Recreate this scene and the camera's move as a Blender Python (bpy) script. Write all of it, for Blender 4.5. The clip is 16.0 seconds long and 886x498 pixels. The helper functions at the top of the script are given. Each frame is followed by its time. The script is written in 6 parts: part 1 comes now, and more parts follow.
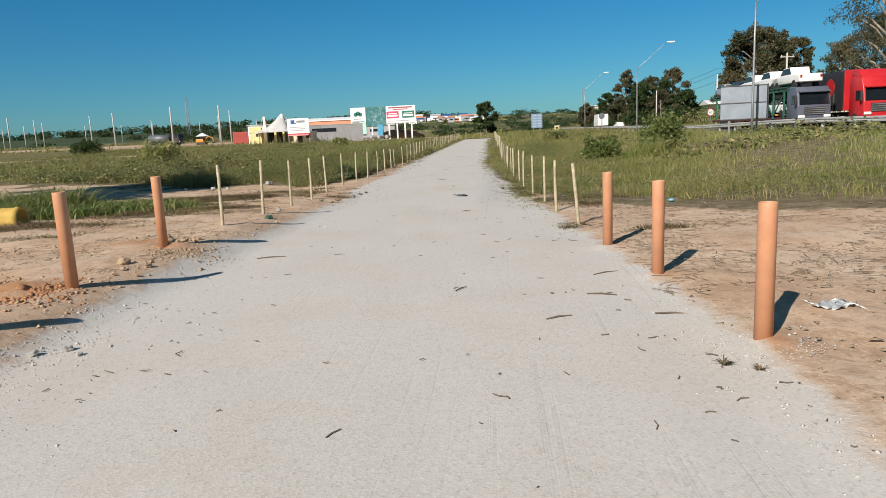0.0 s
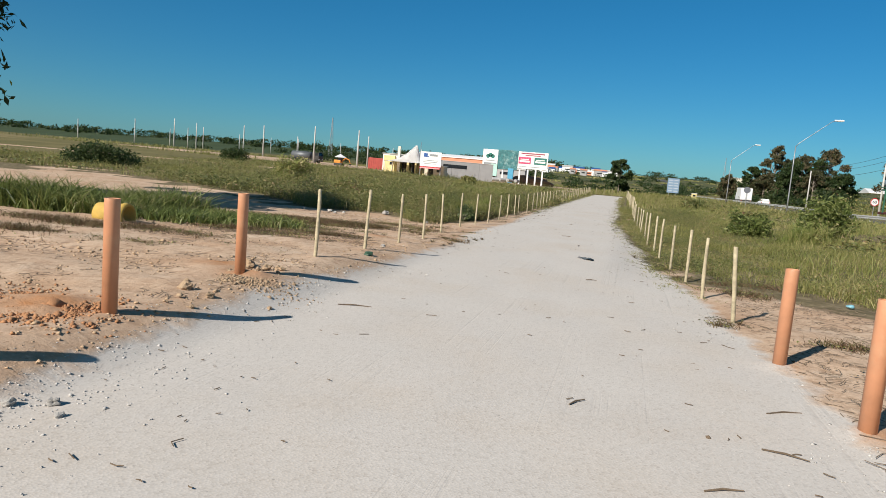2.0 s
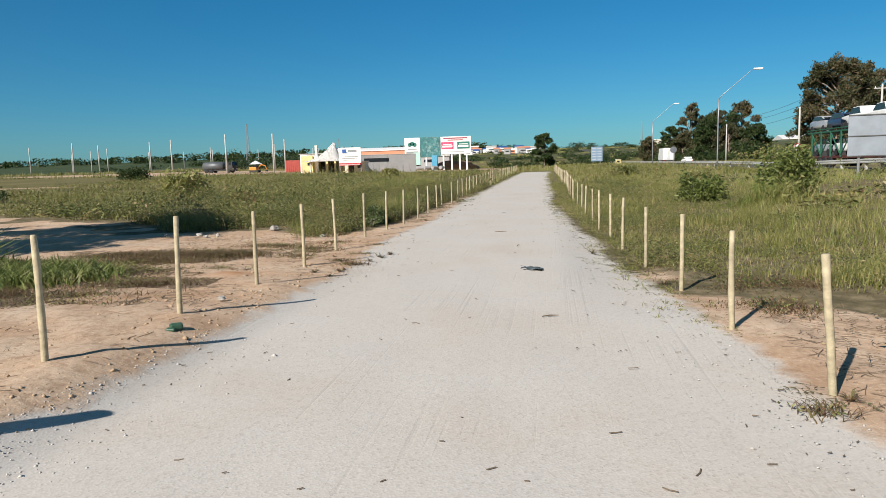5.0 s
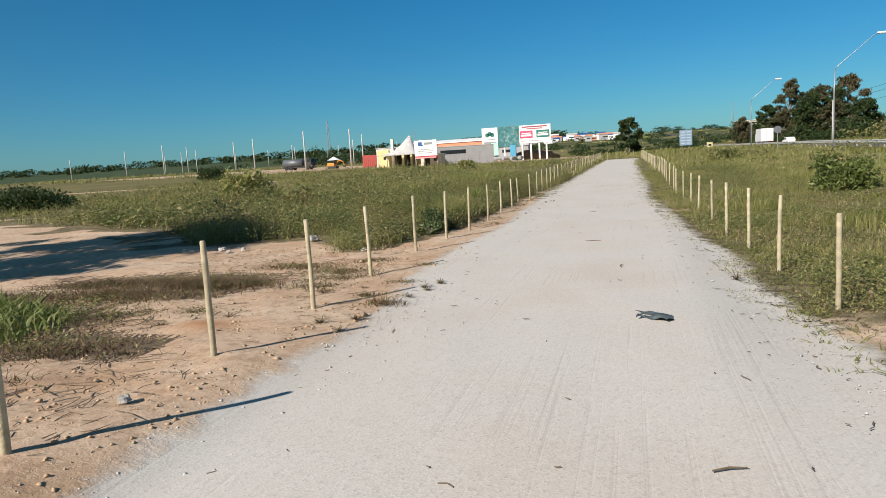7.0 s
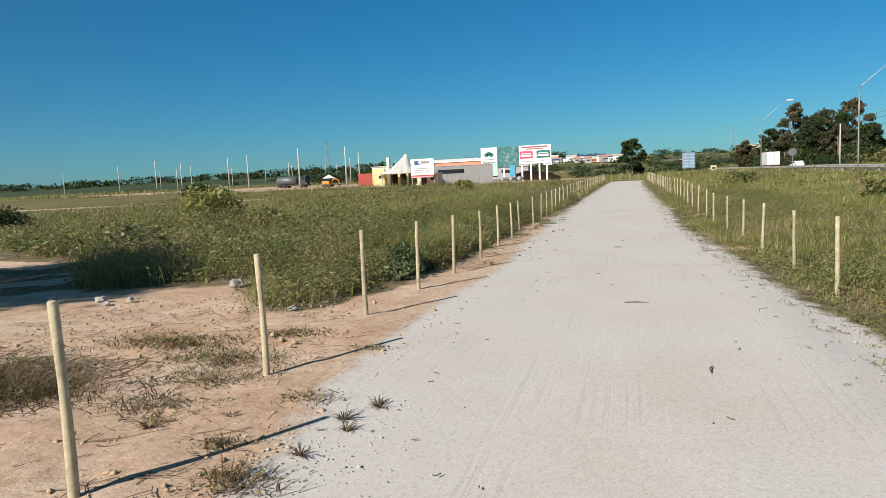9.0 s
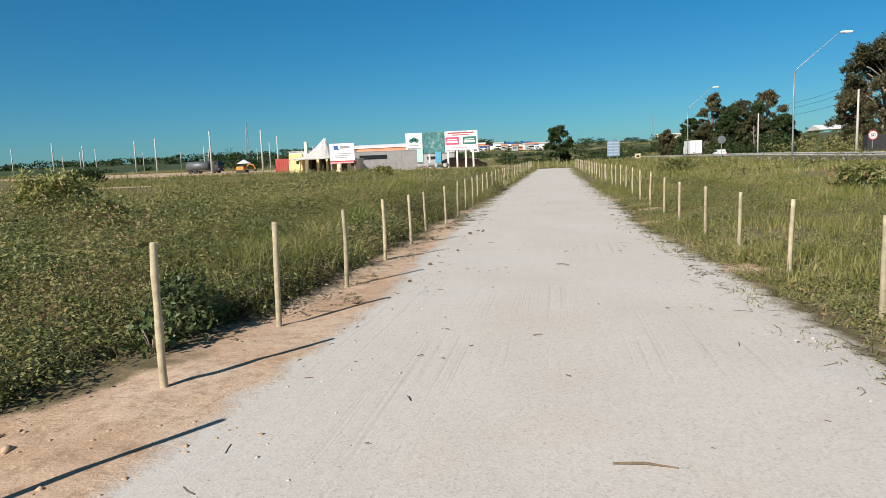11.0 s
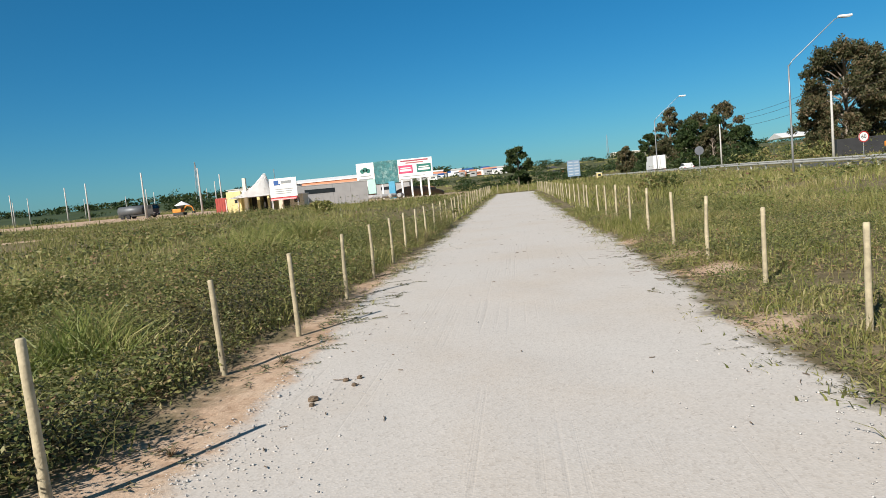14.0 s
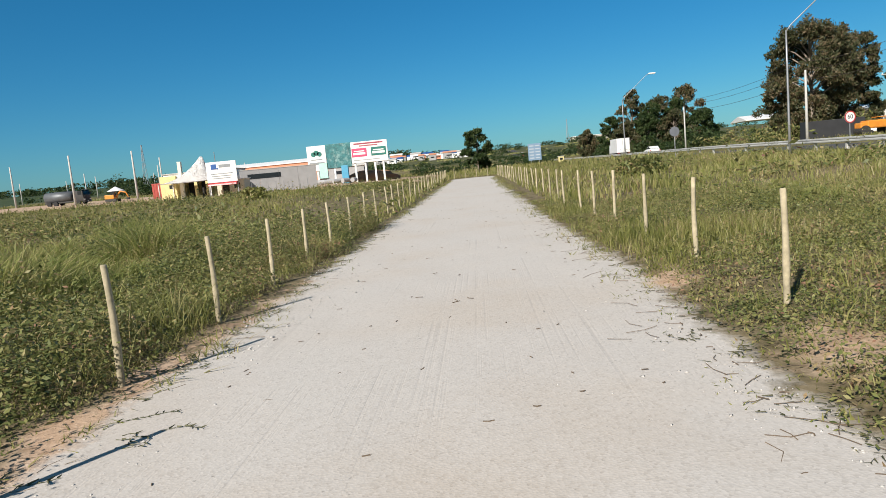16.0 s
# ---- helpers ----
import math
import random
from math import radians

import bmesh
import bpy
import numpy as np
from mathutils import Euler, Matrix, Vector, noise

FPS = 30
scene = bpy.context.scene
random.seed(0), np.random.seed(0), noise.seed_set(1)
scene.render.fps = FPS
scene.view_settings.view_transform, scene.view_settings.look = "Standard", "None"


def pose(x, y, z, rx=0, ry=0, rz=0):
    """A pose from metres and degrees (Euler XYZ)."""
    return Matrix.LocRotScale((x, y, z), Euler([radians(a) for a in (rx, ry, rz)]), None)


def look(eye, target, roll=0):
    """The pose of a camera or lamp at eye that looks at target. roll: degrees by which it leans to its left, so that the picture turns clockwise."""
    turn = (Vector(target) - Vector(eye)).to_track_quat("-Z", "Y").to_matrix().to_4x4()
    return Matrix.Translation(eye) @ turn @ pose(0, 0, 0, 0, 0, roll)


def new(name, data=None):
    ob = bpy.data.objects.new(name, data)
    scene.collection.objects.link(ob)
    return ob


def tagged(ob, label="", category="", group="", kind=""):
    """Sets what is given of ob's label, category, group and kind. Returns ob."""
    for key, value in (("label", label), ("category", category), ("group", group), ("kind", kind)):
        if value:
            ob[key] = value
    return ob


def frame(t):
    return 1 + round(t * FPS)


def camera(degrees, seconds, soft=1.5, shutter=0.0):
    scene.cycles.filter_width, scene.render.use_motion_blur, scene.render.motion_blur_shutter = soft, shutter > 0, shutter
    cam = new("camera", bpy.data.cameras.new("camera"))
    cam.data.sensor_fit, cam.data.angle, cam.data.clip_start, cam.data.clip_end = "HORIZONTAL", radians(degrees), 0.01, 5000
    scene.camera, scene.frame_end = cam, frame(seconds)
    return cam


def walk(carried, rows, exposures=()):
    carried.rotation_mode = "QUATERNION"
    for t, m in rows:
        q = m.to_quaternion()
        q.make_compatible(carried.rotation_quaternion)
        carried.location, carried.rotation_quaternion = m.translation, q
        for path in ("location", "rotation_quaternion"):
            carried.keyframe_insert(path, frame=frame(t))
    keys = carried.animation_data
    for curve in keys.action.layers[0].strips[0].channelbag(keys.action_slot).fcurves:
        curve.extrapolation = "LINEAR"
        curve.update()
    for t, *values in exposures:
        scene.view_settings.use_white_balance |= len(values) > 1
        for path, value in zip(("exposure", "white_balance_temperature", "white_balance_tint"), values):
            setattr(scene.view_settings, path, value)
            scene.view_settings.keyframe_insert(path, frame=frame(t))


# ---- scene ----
cam = camera(67.2, 16.0, soft=0.55)
PATH = [
    (0, (0.979, -1.485, 1.701), (0.811, 0.478, 1.356), -2.7),
    (0.5, (1.012, -1.289, 1.729), (0.741, 0.669, 1.423), -4.1),
    (1, (1.001, -0.889, 1.735), (0.601, 1.051, 1.459), -3.3),
    (1.5, (0.875, -0.336, 1.738), (0.356, 1.578, 1.484), 0.8),
    (2, (0.745, 0.279, 1.738), (0.235, 2.2, 1.512), 4.9),
    (2.5, (0.629, 0.833, 1.733), (0.059, 2.732, 1.475), 2.9),
    (3, (0.506, 1.639, 1.725), (0.098, 3.576, 1.441), 0.1),
    (3.5, (0.383, 2.499, 1.727), (-0.011, 4.444, 1.478), -1.6),
    (3.7, (0.342, 2.853, 1.703), (-0.058, 4.791, 1.411), -1.6),
    (5.8, (0.308, 6.57, 1.827), (0.024, 8.536, 1.599), -1.8),
    (6, (0.246, 6.976, 1.825), (-0.084, 8.934, 1.586), -3.1),
    (6.5, (0.068, 8.005, 1.797), (-0.484, 9.907, 1.516), -3.1),
    (7, (-0.167, 9.042, 1.797), (-0.725, 10.945, 1.533), -3.6),
    (7.5, (-0.406, 10.029, 1.812), (-1.007, 11.921, 1.576), -2.4),
    (8, (-0.631, 11.139, 1.768), (-1.187, 13.043, 1.511), -2.6),
    (8.5, (-0.833, 12.349, 1.759), (-1.34, 14.27, 1.533), -2.9),
    (9, (-1.017, 13.623, 1.731), (-1.569, 15.534, 1.525), -2.8),
    (9.2, (-1.012, 14.173, 1.727), (-1.505, 16.097, 1.489), -2.4),
    (11.3, (-1.434, 20.224, 1.575), (-1.743, 22.183, 1.317), -3.4),
    (11.5, (-1.385, 20.903, 1.577), (-1.707, 22.839, 1.189), -8.2),
    (12, (-1.516, 22.423, 1.65), (-1.749, 24.398, 1.433), -3.9),
    (12.5, (-1.515, 23.956, 1.635), (-1.729, 25.929, 1.387), -3.5),
    (13, (-1.583, 25.589, 1.604), (-1.783, 27.569, 1.399), -4.9),
    (13.5, (-1.581, 27.278, 1.6), (-1.725, 29.261, 1.382), -5.5),
    (14, (-1.636, 28.968, 1.576), (-1.871, 30.946, 1.398), -5.5),
    (14.5, (-1.612, 30.709, 1.578), (-1.836, 32.682, 1.341), -4.5),
    (15, (-1.574, 32.371, 1.568), (-1.799, 34.347, 1.358), -4.9),
    (15.5, (-1.478, 34.205, 1.565), (-1.599, 36.194, 1.39), -2.8),
    (16, (-1.381, 36.131, 1.552), (-1.504, 38.113, 1.316), -5.5),
]
walk(cam, [(t, look(eye, target, roll)) for t, eye, target, roll in PATH], [(0, 0.46), (1.5, 0.5), (3, 0.55), (9, 0.57), (16, 0.6)])

# ---- world, sun ----
SUN_AZ, SUN_EL = radians(240), radians(34)
world = bpy.data.worlds.new("sky")
scene.world = world
world.use_nodes = True
wn = world.node_tree
sky = wn.nodes.new("ShaderNodeTexSky")
sky.sky_type, sky.sun_disc = "NISHITA", False
sky.sun_elevation, sky.sun_rotation = SUN_EL, radians(210)
sky.air_density, sky.dust_density, sky.ozone_density = 1.0, 0.35, 4.0
tint = wn.nodes.new("ShaderNodeMix")
tint.data_type, tint.blend_type = "RGBA", "MULTIPLY"
tint.inputs[0].default_value = 1.0
vivid = wn.nodes.new("ShaderNodeHueSaturation")
vivid.inputs["Saturation"].default_value = 1.14
# the sky is deep blue opposite the sun and pales to a neutral grey around it
toward = wn.nodes.new("ShaderNodeVectorMath")
toward.operation = "DOT_PRODUCT"
toward.inputs[1].default_value = (math.cos(SUN_AZ) * math.cos(SUN_EL), math.sin(SUN_AZ) * math.cos(SUN_EL), math.sin(SUN_EL))
wn.links.new(wn.nodes.new("ShaderNodeTexCoord").outputs["Generated"], toward.inputs[0])
pale = wn.nodes.new("ShaderNodeMapRange")
pale.interpolation_type = "SMOOTHSTEP"
pale.inputs["From Min"].default_value, pale.inputs["From Max"].default_value = -0.3, 0.85
wn.links.new(toward.outputs["Value"], pale.inputs["Value"])
hue = wn.nodes.new("ShaderNodeMix")
hue.data_type = "RGBA"
hue.inputs[6].default_value, hue.inputs[7].default_value = (0.50, 0.875, 1.05, 1), (0.62, 0.55, 0.42, 1)
wn.links.new(pale.outputs[0], hue.inputs[0])
wn.links.new(hue.outputs[2], tint.inputs[7])
wn.links.new(sky.outputs[0], tint.inputs[6])
wn.links.new(tint.outputs[2], vivid.inputs["Color"])
veil = wn.nodes.new("ShaderNodeMix")
veil.data_type = "RGBA"
veil.inputs[0].default_value, veil.inputs[7].default_value = 0.14, (0.8, 4.0, 6.9, 1)
wn.links.new(vivid.outputs[0], veil.inputs[6])
wn.links.new(veil.outputs[2], wn.nodes["Background"].inputs[0])
wn.nodes["Background"].inputs[1].default_value = 0.0525
sun = new("sun", bpy.data.lights.new("sun", "SUN"))
sun.data.energy, sun.data.angle, sun.data.color = 4.35, radians(0.55), (1.0, 0.94, 0.87)
to_sun = Vector((math.cos(SUN_AZ) * math.cos(SUN_EL), math.sin(SUN_AZ) * math.cos(SUN_EL), math.sin(SUN_EL)))
sun.matrix_world = look(to_sun * 50, (0, 0, 0))


# ---- materials ----
def node(nt, kind, **values):
    n = nt.nodes.new(kind)
    for key, value in values.items():
        if key in n.inputs:
            n.inputs[key].default_value = value
    return n


def noise_tex(nt, scale, detail=4, rough=0.55, coord=None):
    n = node(nt, "ShaderNodeTexNoise", Scale=scale, Detail=detail, Roughness=rough)
    if coord:
        nt.links.new(coord, n.inputs["Vector"])
    return n.outputs["Fac"]


def ramp(nt, fac, stops):
    n = nt.nodes.new("ShaderNodeValToRGB")
    els = n.color_ramp.elements
    while len(els) < len(stops):
        els.new(0.5)
    for e, (p, c) in zip(els, stops):
        e.position, e.color = p, (*c, 1)
    nt.links.new(fac, n.inputs[0])
    return n.outputs[0]


def mix(nt, fac, a, b, mode="MIX"):
    n = nt.nodes.new("ShaderNodeMix")
    n.data_type, n.blend_type = "RGBA", mode
    for value, key in ((fac, 0), (a, 6), (b, 7)):
        if hasattr(value, "is_linked"):
            nt.links.new(value, n.inputs[key])
        elif key == 0:
            n.inputs[0].default_value = value
        else:
            n.inputs[key].default_value = (*value, 1)
    return n.outputs[2]


def calc(nt, op, a, b=0.0, c=0.0, clamp=False):
    n = nt.nodes.new("ShaderNodeMath")
    n.operation, n.use_clamp = op, clamp
    for i, value in enumerate((a, b, c)):
        if hasattr(value, "is_linked"):
            nt.links.new(value, n.inputs[i])
        else:
            n.inputs[i].default_value = value
    return n.outputs[0]


def bump(nt, height, strength, distance, after=None):
    n = node(nt, "ShaderNodeBump", Strength=strength, Distance=distance)
    nt.links.new(height, n.inputs["Height"])
    if after:
        nt.links.new(after, n.inputs["Normal"])
    return n.outputs[0]


def shell(name):
    m = bpy.data.materials.new(name)
    m.use_nodes = True
    return m, m.node_tree, m.node_tree.nodes["Principled BSDF"]


def surface(name, colour, spread=0.15, scale=3.0, rough=0.7, metal=0.0, relief=0.2, fine=60.0, stain=None, amount=0.4, per_object=0.0):
    """A worn surface: a base colour with two scales of variation, a stain colour and fine relief."""
    m, nt, out = shell(name)
    co = nt.nodes.new("ShaderNodeTexCoord").outputs["Object"]
    big, small = noise_tex(nt, scale, 5, 0.6, co), noise_tex(nt, fine, 3, 0.6, co)
    dark = tuple(c * (1 - spread) for c in colour)
    light = tuple(min(1, c * (1 + spread)) for c in colour)
    col = ramp(nt, big, [(0.3, dark), (0.7, light)])
    col = mix(nt, calc(nt, "MULTIPLY", small, spread), col, dark)
    if stain:
        spots = ramp(nt, noise_tex(nt, scale * 0.7, 6, 0.7, co), [(0.5, (0, 0, 0)), (0.72, (amount,) * 3)])
        col = mix(nt, spots, col, stain)
    if per_object:
        info = nt.nodes.new("ShaderNodeObjectInfo").outputs["Random"]
        hsv = nt.nodes.new("ShaderNodeHueSaturation")
        nt.links.new(calc(nt, "MULTIPLY_ADD", info, 2 * per_object, 1 - per_object), hsv.inputs["Value"])
        nt.links.new(col, hsv.inputs["Color"])
        col = hsv.outputs[0]
    nt.links.new(col, out.inputs["Base Color"])
    nt.links.new(calc(nt, "MULTIPLY_ADD", big, 0.25, rough - 0.12), out.inputs["Roughness"])
    out.inputs["Metallic"].default_value = metal
    if relief:
        nt.links.new(bump(nt, small, relief, 0.01), out.inputs["Normal"])
    return m


def foliage(name, stops, patch=0.25, gloss=0.5, through_light=0.35):
    """Leaves: colour by island and by patches of the field, with light coming through."""
    m, nt, out = shell(name)
    geo = nt.nodes.new("ShaderNodeNewGeometry")
    patches = noise_tex(nt, patch, 3, 0.6, geo.outputs["Position"])
    tufts = noise_tex(nt, patch * 8, 2, 0.5, geo.outputs["Position"])
    fac = calc(nt, "ADD", calc(nt, "MULTIPLY", geo.outputs["Random Per Island"], 0.6), calc(nt, "MULTIPLY_ADD", patches, 1.3, -0.85))
    fac = calc(nt, "ADD", fac, calc(nt, "MULTIPLY_ADD", tufts, 1.2, -0.2), clamp=True)
    col = ramp(nt, fac, stops)
    nt.links.new(col, out.inputs["Base Color"])
    out.inputs["Roughness"].default_value = gloss
    out.inputs["Specular IOR Level"].default_value = 0.3
    trans = nt.nodes.new("ShaderNodeBsdfTranslucent")
    nt.links.new(col, trans.inputs[0])
    both = nt.nodes.new("ShaderNodeMixShader")
    both.inputs[0].default_value = through_light
    nt.links.new(out.outputs[0], both.inputs[1])
    nt.links.new(trans.outputs[0], both.inputs[2])
    nt.links.new(both.outputs[0], nt.nodes["Material Output"].inputs[0])
    return m


def ground_material():
    m, nt, out = shell("ground_cover")
    pos = nt.nodes.new("ShaderNodeNewGeometry").outputs["Position"]

    def mask(name, wobble, scale, soft):
        a = nt.nodes.new("ShaderNodeAttribute")
        a.attribute_name = name
        n = noise_tex(nt, scale, 7, 0.68, pos)
        d = calc(nt, "ADD", a.outputs["Fac"], calc(nt, "MULTIPLY_ADD", n, wobble, -wobble / 2))
        return calc(nt, "MULTIPLY_ADD", d, 1 / soft, 0.5, clamp=True)

    # crushed white gravel with pale tan patches, lengthwise tyre lines and dark specks
    n1, n2, n3 = noise_tex(nt, 0.45, 5, 0.6, pos), noise_tex(nt, 5.0, 6, 0.7, pos), noise_tex(nt, 70.0, 3, 0.7, pos)
    gravel = ramp(nt, n1, [(0.3, (0.53, 0.435, 0.345)), (0.5, (0.56, 0.50, 0.445)), (0.7, (0.575, 0.53, 0.485))])
    gravel = mix(nt, calc(nt, "MULTIPLY", n2, 0.35), gravel, (0.43, 0.395, 0.35))
    grit = node(nt, "ShaderNodeTexVoronoi", Scale=55.0)
    nt.links.new(pos, grit.inputs["Vector"])
    gravel = mix(nt, 0.5, gravel, ramp(nt, grit.outputs["Color"], [(0.05, (0.38, 0.355, 0.32)), (0.3, (0.51, 0.485, 0.44)), (0.9, (0.61, 0.58, 0.535))]))
    stretch = nt.nodes.new("ShaderNodeMapping")
    stretch.inputs["Scale"].default_value = (13.0, 0.1, 1.0)
    stretch.inputs["Rotation"].default_value = (0, 0, radians(-2))
    nt.links.new(pos, stretch.inputs["Vector"])
    lines = noise_tex(nt, 1.3, 3, 0.55, stretch.outputs[0])
    lines = calc(nt, "MULTIPLY", lines, ramp(nt, noise_tex(nt, 0.5, 4, 0.6, pos), [(0.4, (0.72,) * 3), (0.62, (1.0,) * 3)]))
    gravel = mix(nt, ramp(nt, lines, [(0.55, (0, 0, 0)), (0.7, (0.34,) * 3)]), gravel, (0.38, 0.35, 0.315))
    specks = ramp(nt, noise_tex(nt, 26.0, 2, 0.5, pos), [(0.72, (0, 0, 0)), (0.76, (0.5,) * 3)])
    gravel = mix(nt, specks, gravel, (0.2, 0.185, 0.165))

    # orange-tan sandy soil, paler where trodden, redder where dug
    s1, s2 = noise_tex(nt, 0.7, 6, 0.65, pos), noise_tex(nt, 6.0, 6, 0.72, pos)
    sand = ramp(nt, s1, [(0.3, (0.43, 0.275, 0.17)), (0.5, (0.525, 0.375, 0.26)), (0.7, (0.60, 0.47, 0.35))])
    sand = mix(nt, ramp(nt, s2, [(0.36, (0.7,) * 3), (0.52, (0, 0, 0))]), sand, (0.34, 0.22, 0.14))
    pits = ramp(nt, noise_tex(nt, 17.0, 4, 0.65, pos), [(0.33, (0.6,) * 3), (0.41, (0, 0, 0))])
    sand = mix(nt, pits, sand, (0.27, 0.165, 0.095))
    pale = ramp(nt, noise_tex(nt, 24.0, 3, 0.6, pos), [(0.6, (0, 0, 0)), (0.68, (0.6,) * 3)])
    sand = mix(nt, pale, sand, (0.66, 0.50, 0.35))
    dug = nt.nodes.new("ShaderNodeAttribute")
    dug.attribute_name = "dug"
    sand = mix(nt, calc(nt, "MULTIPLY", dug.outputs["Fac"], s2, clamp=True), sand, (0.42, 0.19, 0.075))

    # brown soil with litter under grass
    soil = ramp(nt, noise_tex(nt, 2.5, 7, 0.7, pos), [(0.28, (0.08, 0.064, 0.034)), (0.5, (0.155, 0.125, 0.07)), (0.62, (0.24, 0.19, 0.115)), (0.78, (0.115, 0.12, 0.05))])
    far = ramp(nt, noise_tex(nt, 0.035, 8, 0.68, pos), [(0.3, (0.09, 0.085, 0.035)), (0.5, (0.155, 0.135, 0.055)), (0.62, (0.22, 0.175, 0.085)), (0.75, (0.27, 0.20, 0.115))])
    fara = nt.nodes.new("ShaderNodeAttribute")
    fara.attribute_name = "far"
    soil = mix(nt, calc(nt, "MINIMUM", fara.outputs["Fac"], 1.0), soil, far)
    woody = ramp(nt, noise_tex(nt, 0.02, 8, 0.7, pos), [(0.35, (0.035, 0.055, 0.025)), (0.6, (0.06, 0.08, 0.035)), (0.75, (0.10, 0.11, 0.05))])
    soil = mix(nt, calc(nt, "SUBTRACT", fara.outputs["Fac"], 1.0, clamp=True), soil, woody)
    tar = ramp(nt, noise_tex(nt, 3.0, 6, 0.7, pos), [(0.3, (0.075, 0.073, 0.07)), (0.7, (0.12, 0.118, 0.115))])

    col = mix(nt, mask("sand", 1.6, 1.3, 0.35), soil, sand)
    gm = mask("gravel", 0.75, 2.0, 0.22)
    col = mix(nt, gm, col, gravel)
    col = mix(nt, mask("tar", 0.3, 2.0, 0.2), col, tar)
    nt.links.new(col, out.inputs["Base Color"])
    out.inputs["Roughness"].default_value = 0.95
    out.inputs["Specular IOR Level"].default_value = 0.15
    b = bump(nt, n2, 0.16, 0.014)
    b = bump(nt, calc(nt, "MULTIPLY", s2, calc(nt, "SUBTRACT", 1.0, gm)), 0.45, 0.04, b)
    b = bump(nt, grit.outputs["Distance"], 0.24, 0.005, b)
    b = bump(nt, ramp(nt, lines, [(0.5, (1, 1, 1)), (0.7, (0, 0, 0))]), 0.2, 0.012, b)
    nt.links.new(b, out.inputs["Normal"])
    return m


GROUND = ground_material()
STAKE = surface("peeled_wood", (0.43, 0.37, 0.245), 0.35, 9, 0.85, 0, 0.5, 40, (0.3, 0.25, 0.18), 0.5, 0.16)
PIPE = surface("ochre_pvc", (0.53, 0.25, 0.135), 0.1, 5, 0.5, 0, 0.1, 90, (0.5, 0.36, 0.22), 0.35, 0.04)
DARK = surface("dark_hollow", (0.04, 0.03, 0.025), 0.2, 5, 0.9)
CONCRETE = surface("pale_concrete", (0.5, 0.49, 0.46), 0.15, 2, 0.85, 0, 0.4, 40, (0.3, 0.28, 0.25), 0.5)
STEEL = surface("galvanised_steel", (0.36, 0.37, 0.38), 0.12, 2, 0.45, 0.6, 0.1, 30, (0.35, 0.33, 0.3), 0.4)
WHITE = surface("white_paint", (0.78, 0.78, 0.76), 0.06, 1.2, 0.5, 0, 0.1, 30, (0.55, 0.5, 0.44), 0.4)
BARK = surface("pale_bark", (0.30, 0.25, 0.20), 0.3, 2.5, 0.9, 0, 0.8, 20, (0.12, 0.09, 0.07), 0.6)
GRASS = foliage("grass", [(0.0, (0.12, 0.142, 0.033)), (0.3, (0.20, 0.212, 0.053)), (0.58, (0.29, 0.275, 0.095)), (0.78, (0.38, 0.34, 0.15)), (0.9, (0.26, 0.18, 0.095)), (1.0, (0.44, 0.38, 0.21))])
GRASS_DRY = foliage("tall_grass", [(0.0, (0.15, 0.20, 0.045)), (0.4, (0.26, 0.285, 0.08)), (0.7, (0.40, 0.36, 0.145)), (1.0, (0.46, 0.38, 0.2))])
WEEDS = foliage("weeds", [(0.0, (0.06, 0.078, 0.025)), (0.3, (0.125, 0.15, 0.045)), (0.55, (0.205, 0.215, 0.072)), (0.75, (0.30, 0.27, 0.105)), (0.9, (0.36, 0.26, 0.14)), (1.0, (0.27, 0.145, 0.095))], 0.5, 0.5, 0.25)
LEAVES = foliage("eucalypt_leaves", [(0.0, (0.04, 0.05, 0.022)), (0.4, (0.075, 0.085, 0.036)), (0.7, (0.14, 0.115, 0.06)), (1.0, (0.22, 0.155, 0.09))], 0.12)
DARK_LEAVES = foliage("dark_leaves", [(0.0, (0.02, 0.04, 0.013)), (0.6, (0.045, 0.075, 0.022)), (1.0, (0.09, 0.11, 0.04))], 0.15)


# ---- mesh helpers ----
def smooth(t):
    t = np.clip(t, 0, 1)
    return t * t * (3 - 2 * t)


def lattice(x, y, seed):
    """Smooth value noise in -1..1 on arrays."""
    xi, yi = np.floor(x).astype(np.int64), np.floor(y).astype(np.int64)
    fx, fy = smooth(x - xi), smooth(y - yi)

    def h(a, b):
        n = (a * 374761393 + b * 668265263 + seed * 974634777) & 0x7FFFFFFF
        n = ((n ^ (n >> 13)) * 1274126177) & 0x7FFFFFFF
        return ((n ^ (n >> 16)) & 0xFFFF) / 32767.5 - 1
    return (h(xi, yi) * (1 - fx) + h(xi + 1, yi) * fx) * (1 - fy) + (h(xi, yi + 1) * (1 - fx) + h(xi + 1, yi + 1) * fx) * fy


def left_edge(y):
    return np.interp(y, [-8, 0, 5, 8, 11, 14, 16, 19, 22, 24, 27, 30, 36, 38, 41, 46, 65, 112], [-2.2, -2.7, -3.2, -3.35, -3.2, -3.25, -3.15, -3.6, -3.75, -3.6, -3.5, -3.75, -3.85, -4.15, -4.15, -4.1, -4.15, -4.0])


def right_edge(y):
    return np.interp(y, [-8, 2, 4, 7, 12.3, 16, 18.3, 21, 24, 29, 32, 36, 38.5, 41, 45, 52, 84, 112], [3.2, 2.9, 2.85, 2.6, 2.1, 1.7, 1.45, 1.45, 1.0, 0.75, 0.58, 0.3, 0.5, 0.45, 0.55, 0.35, 0.2, 0.3])


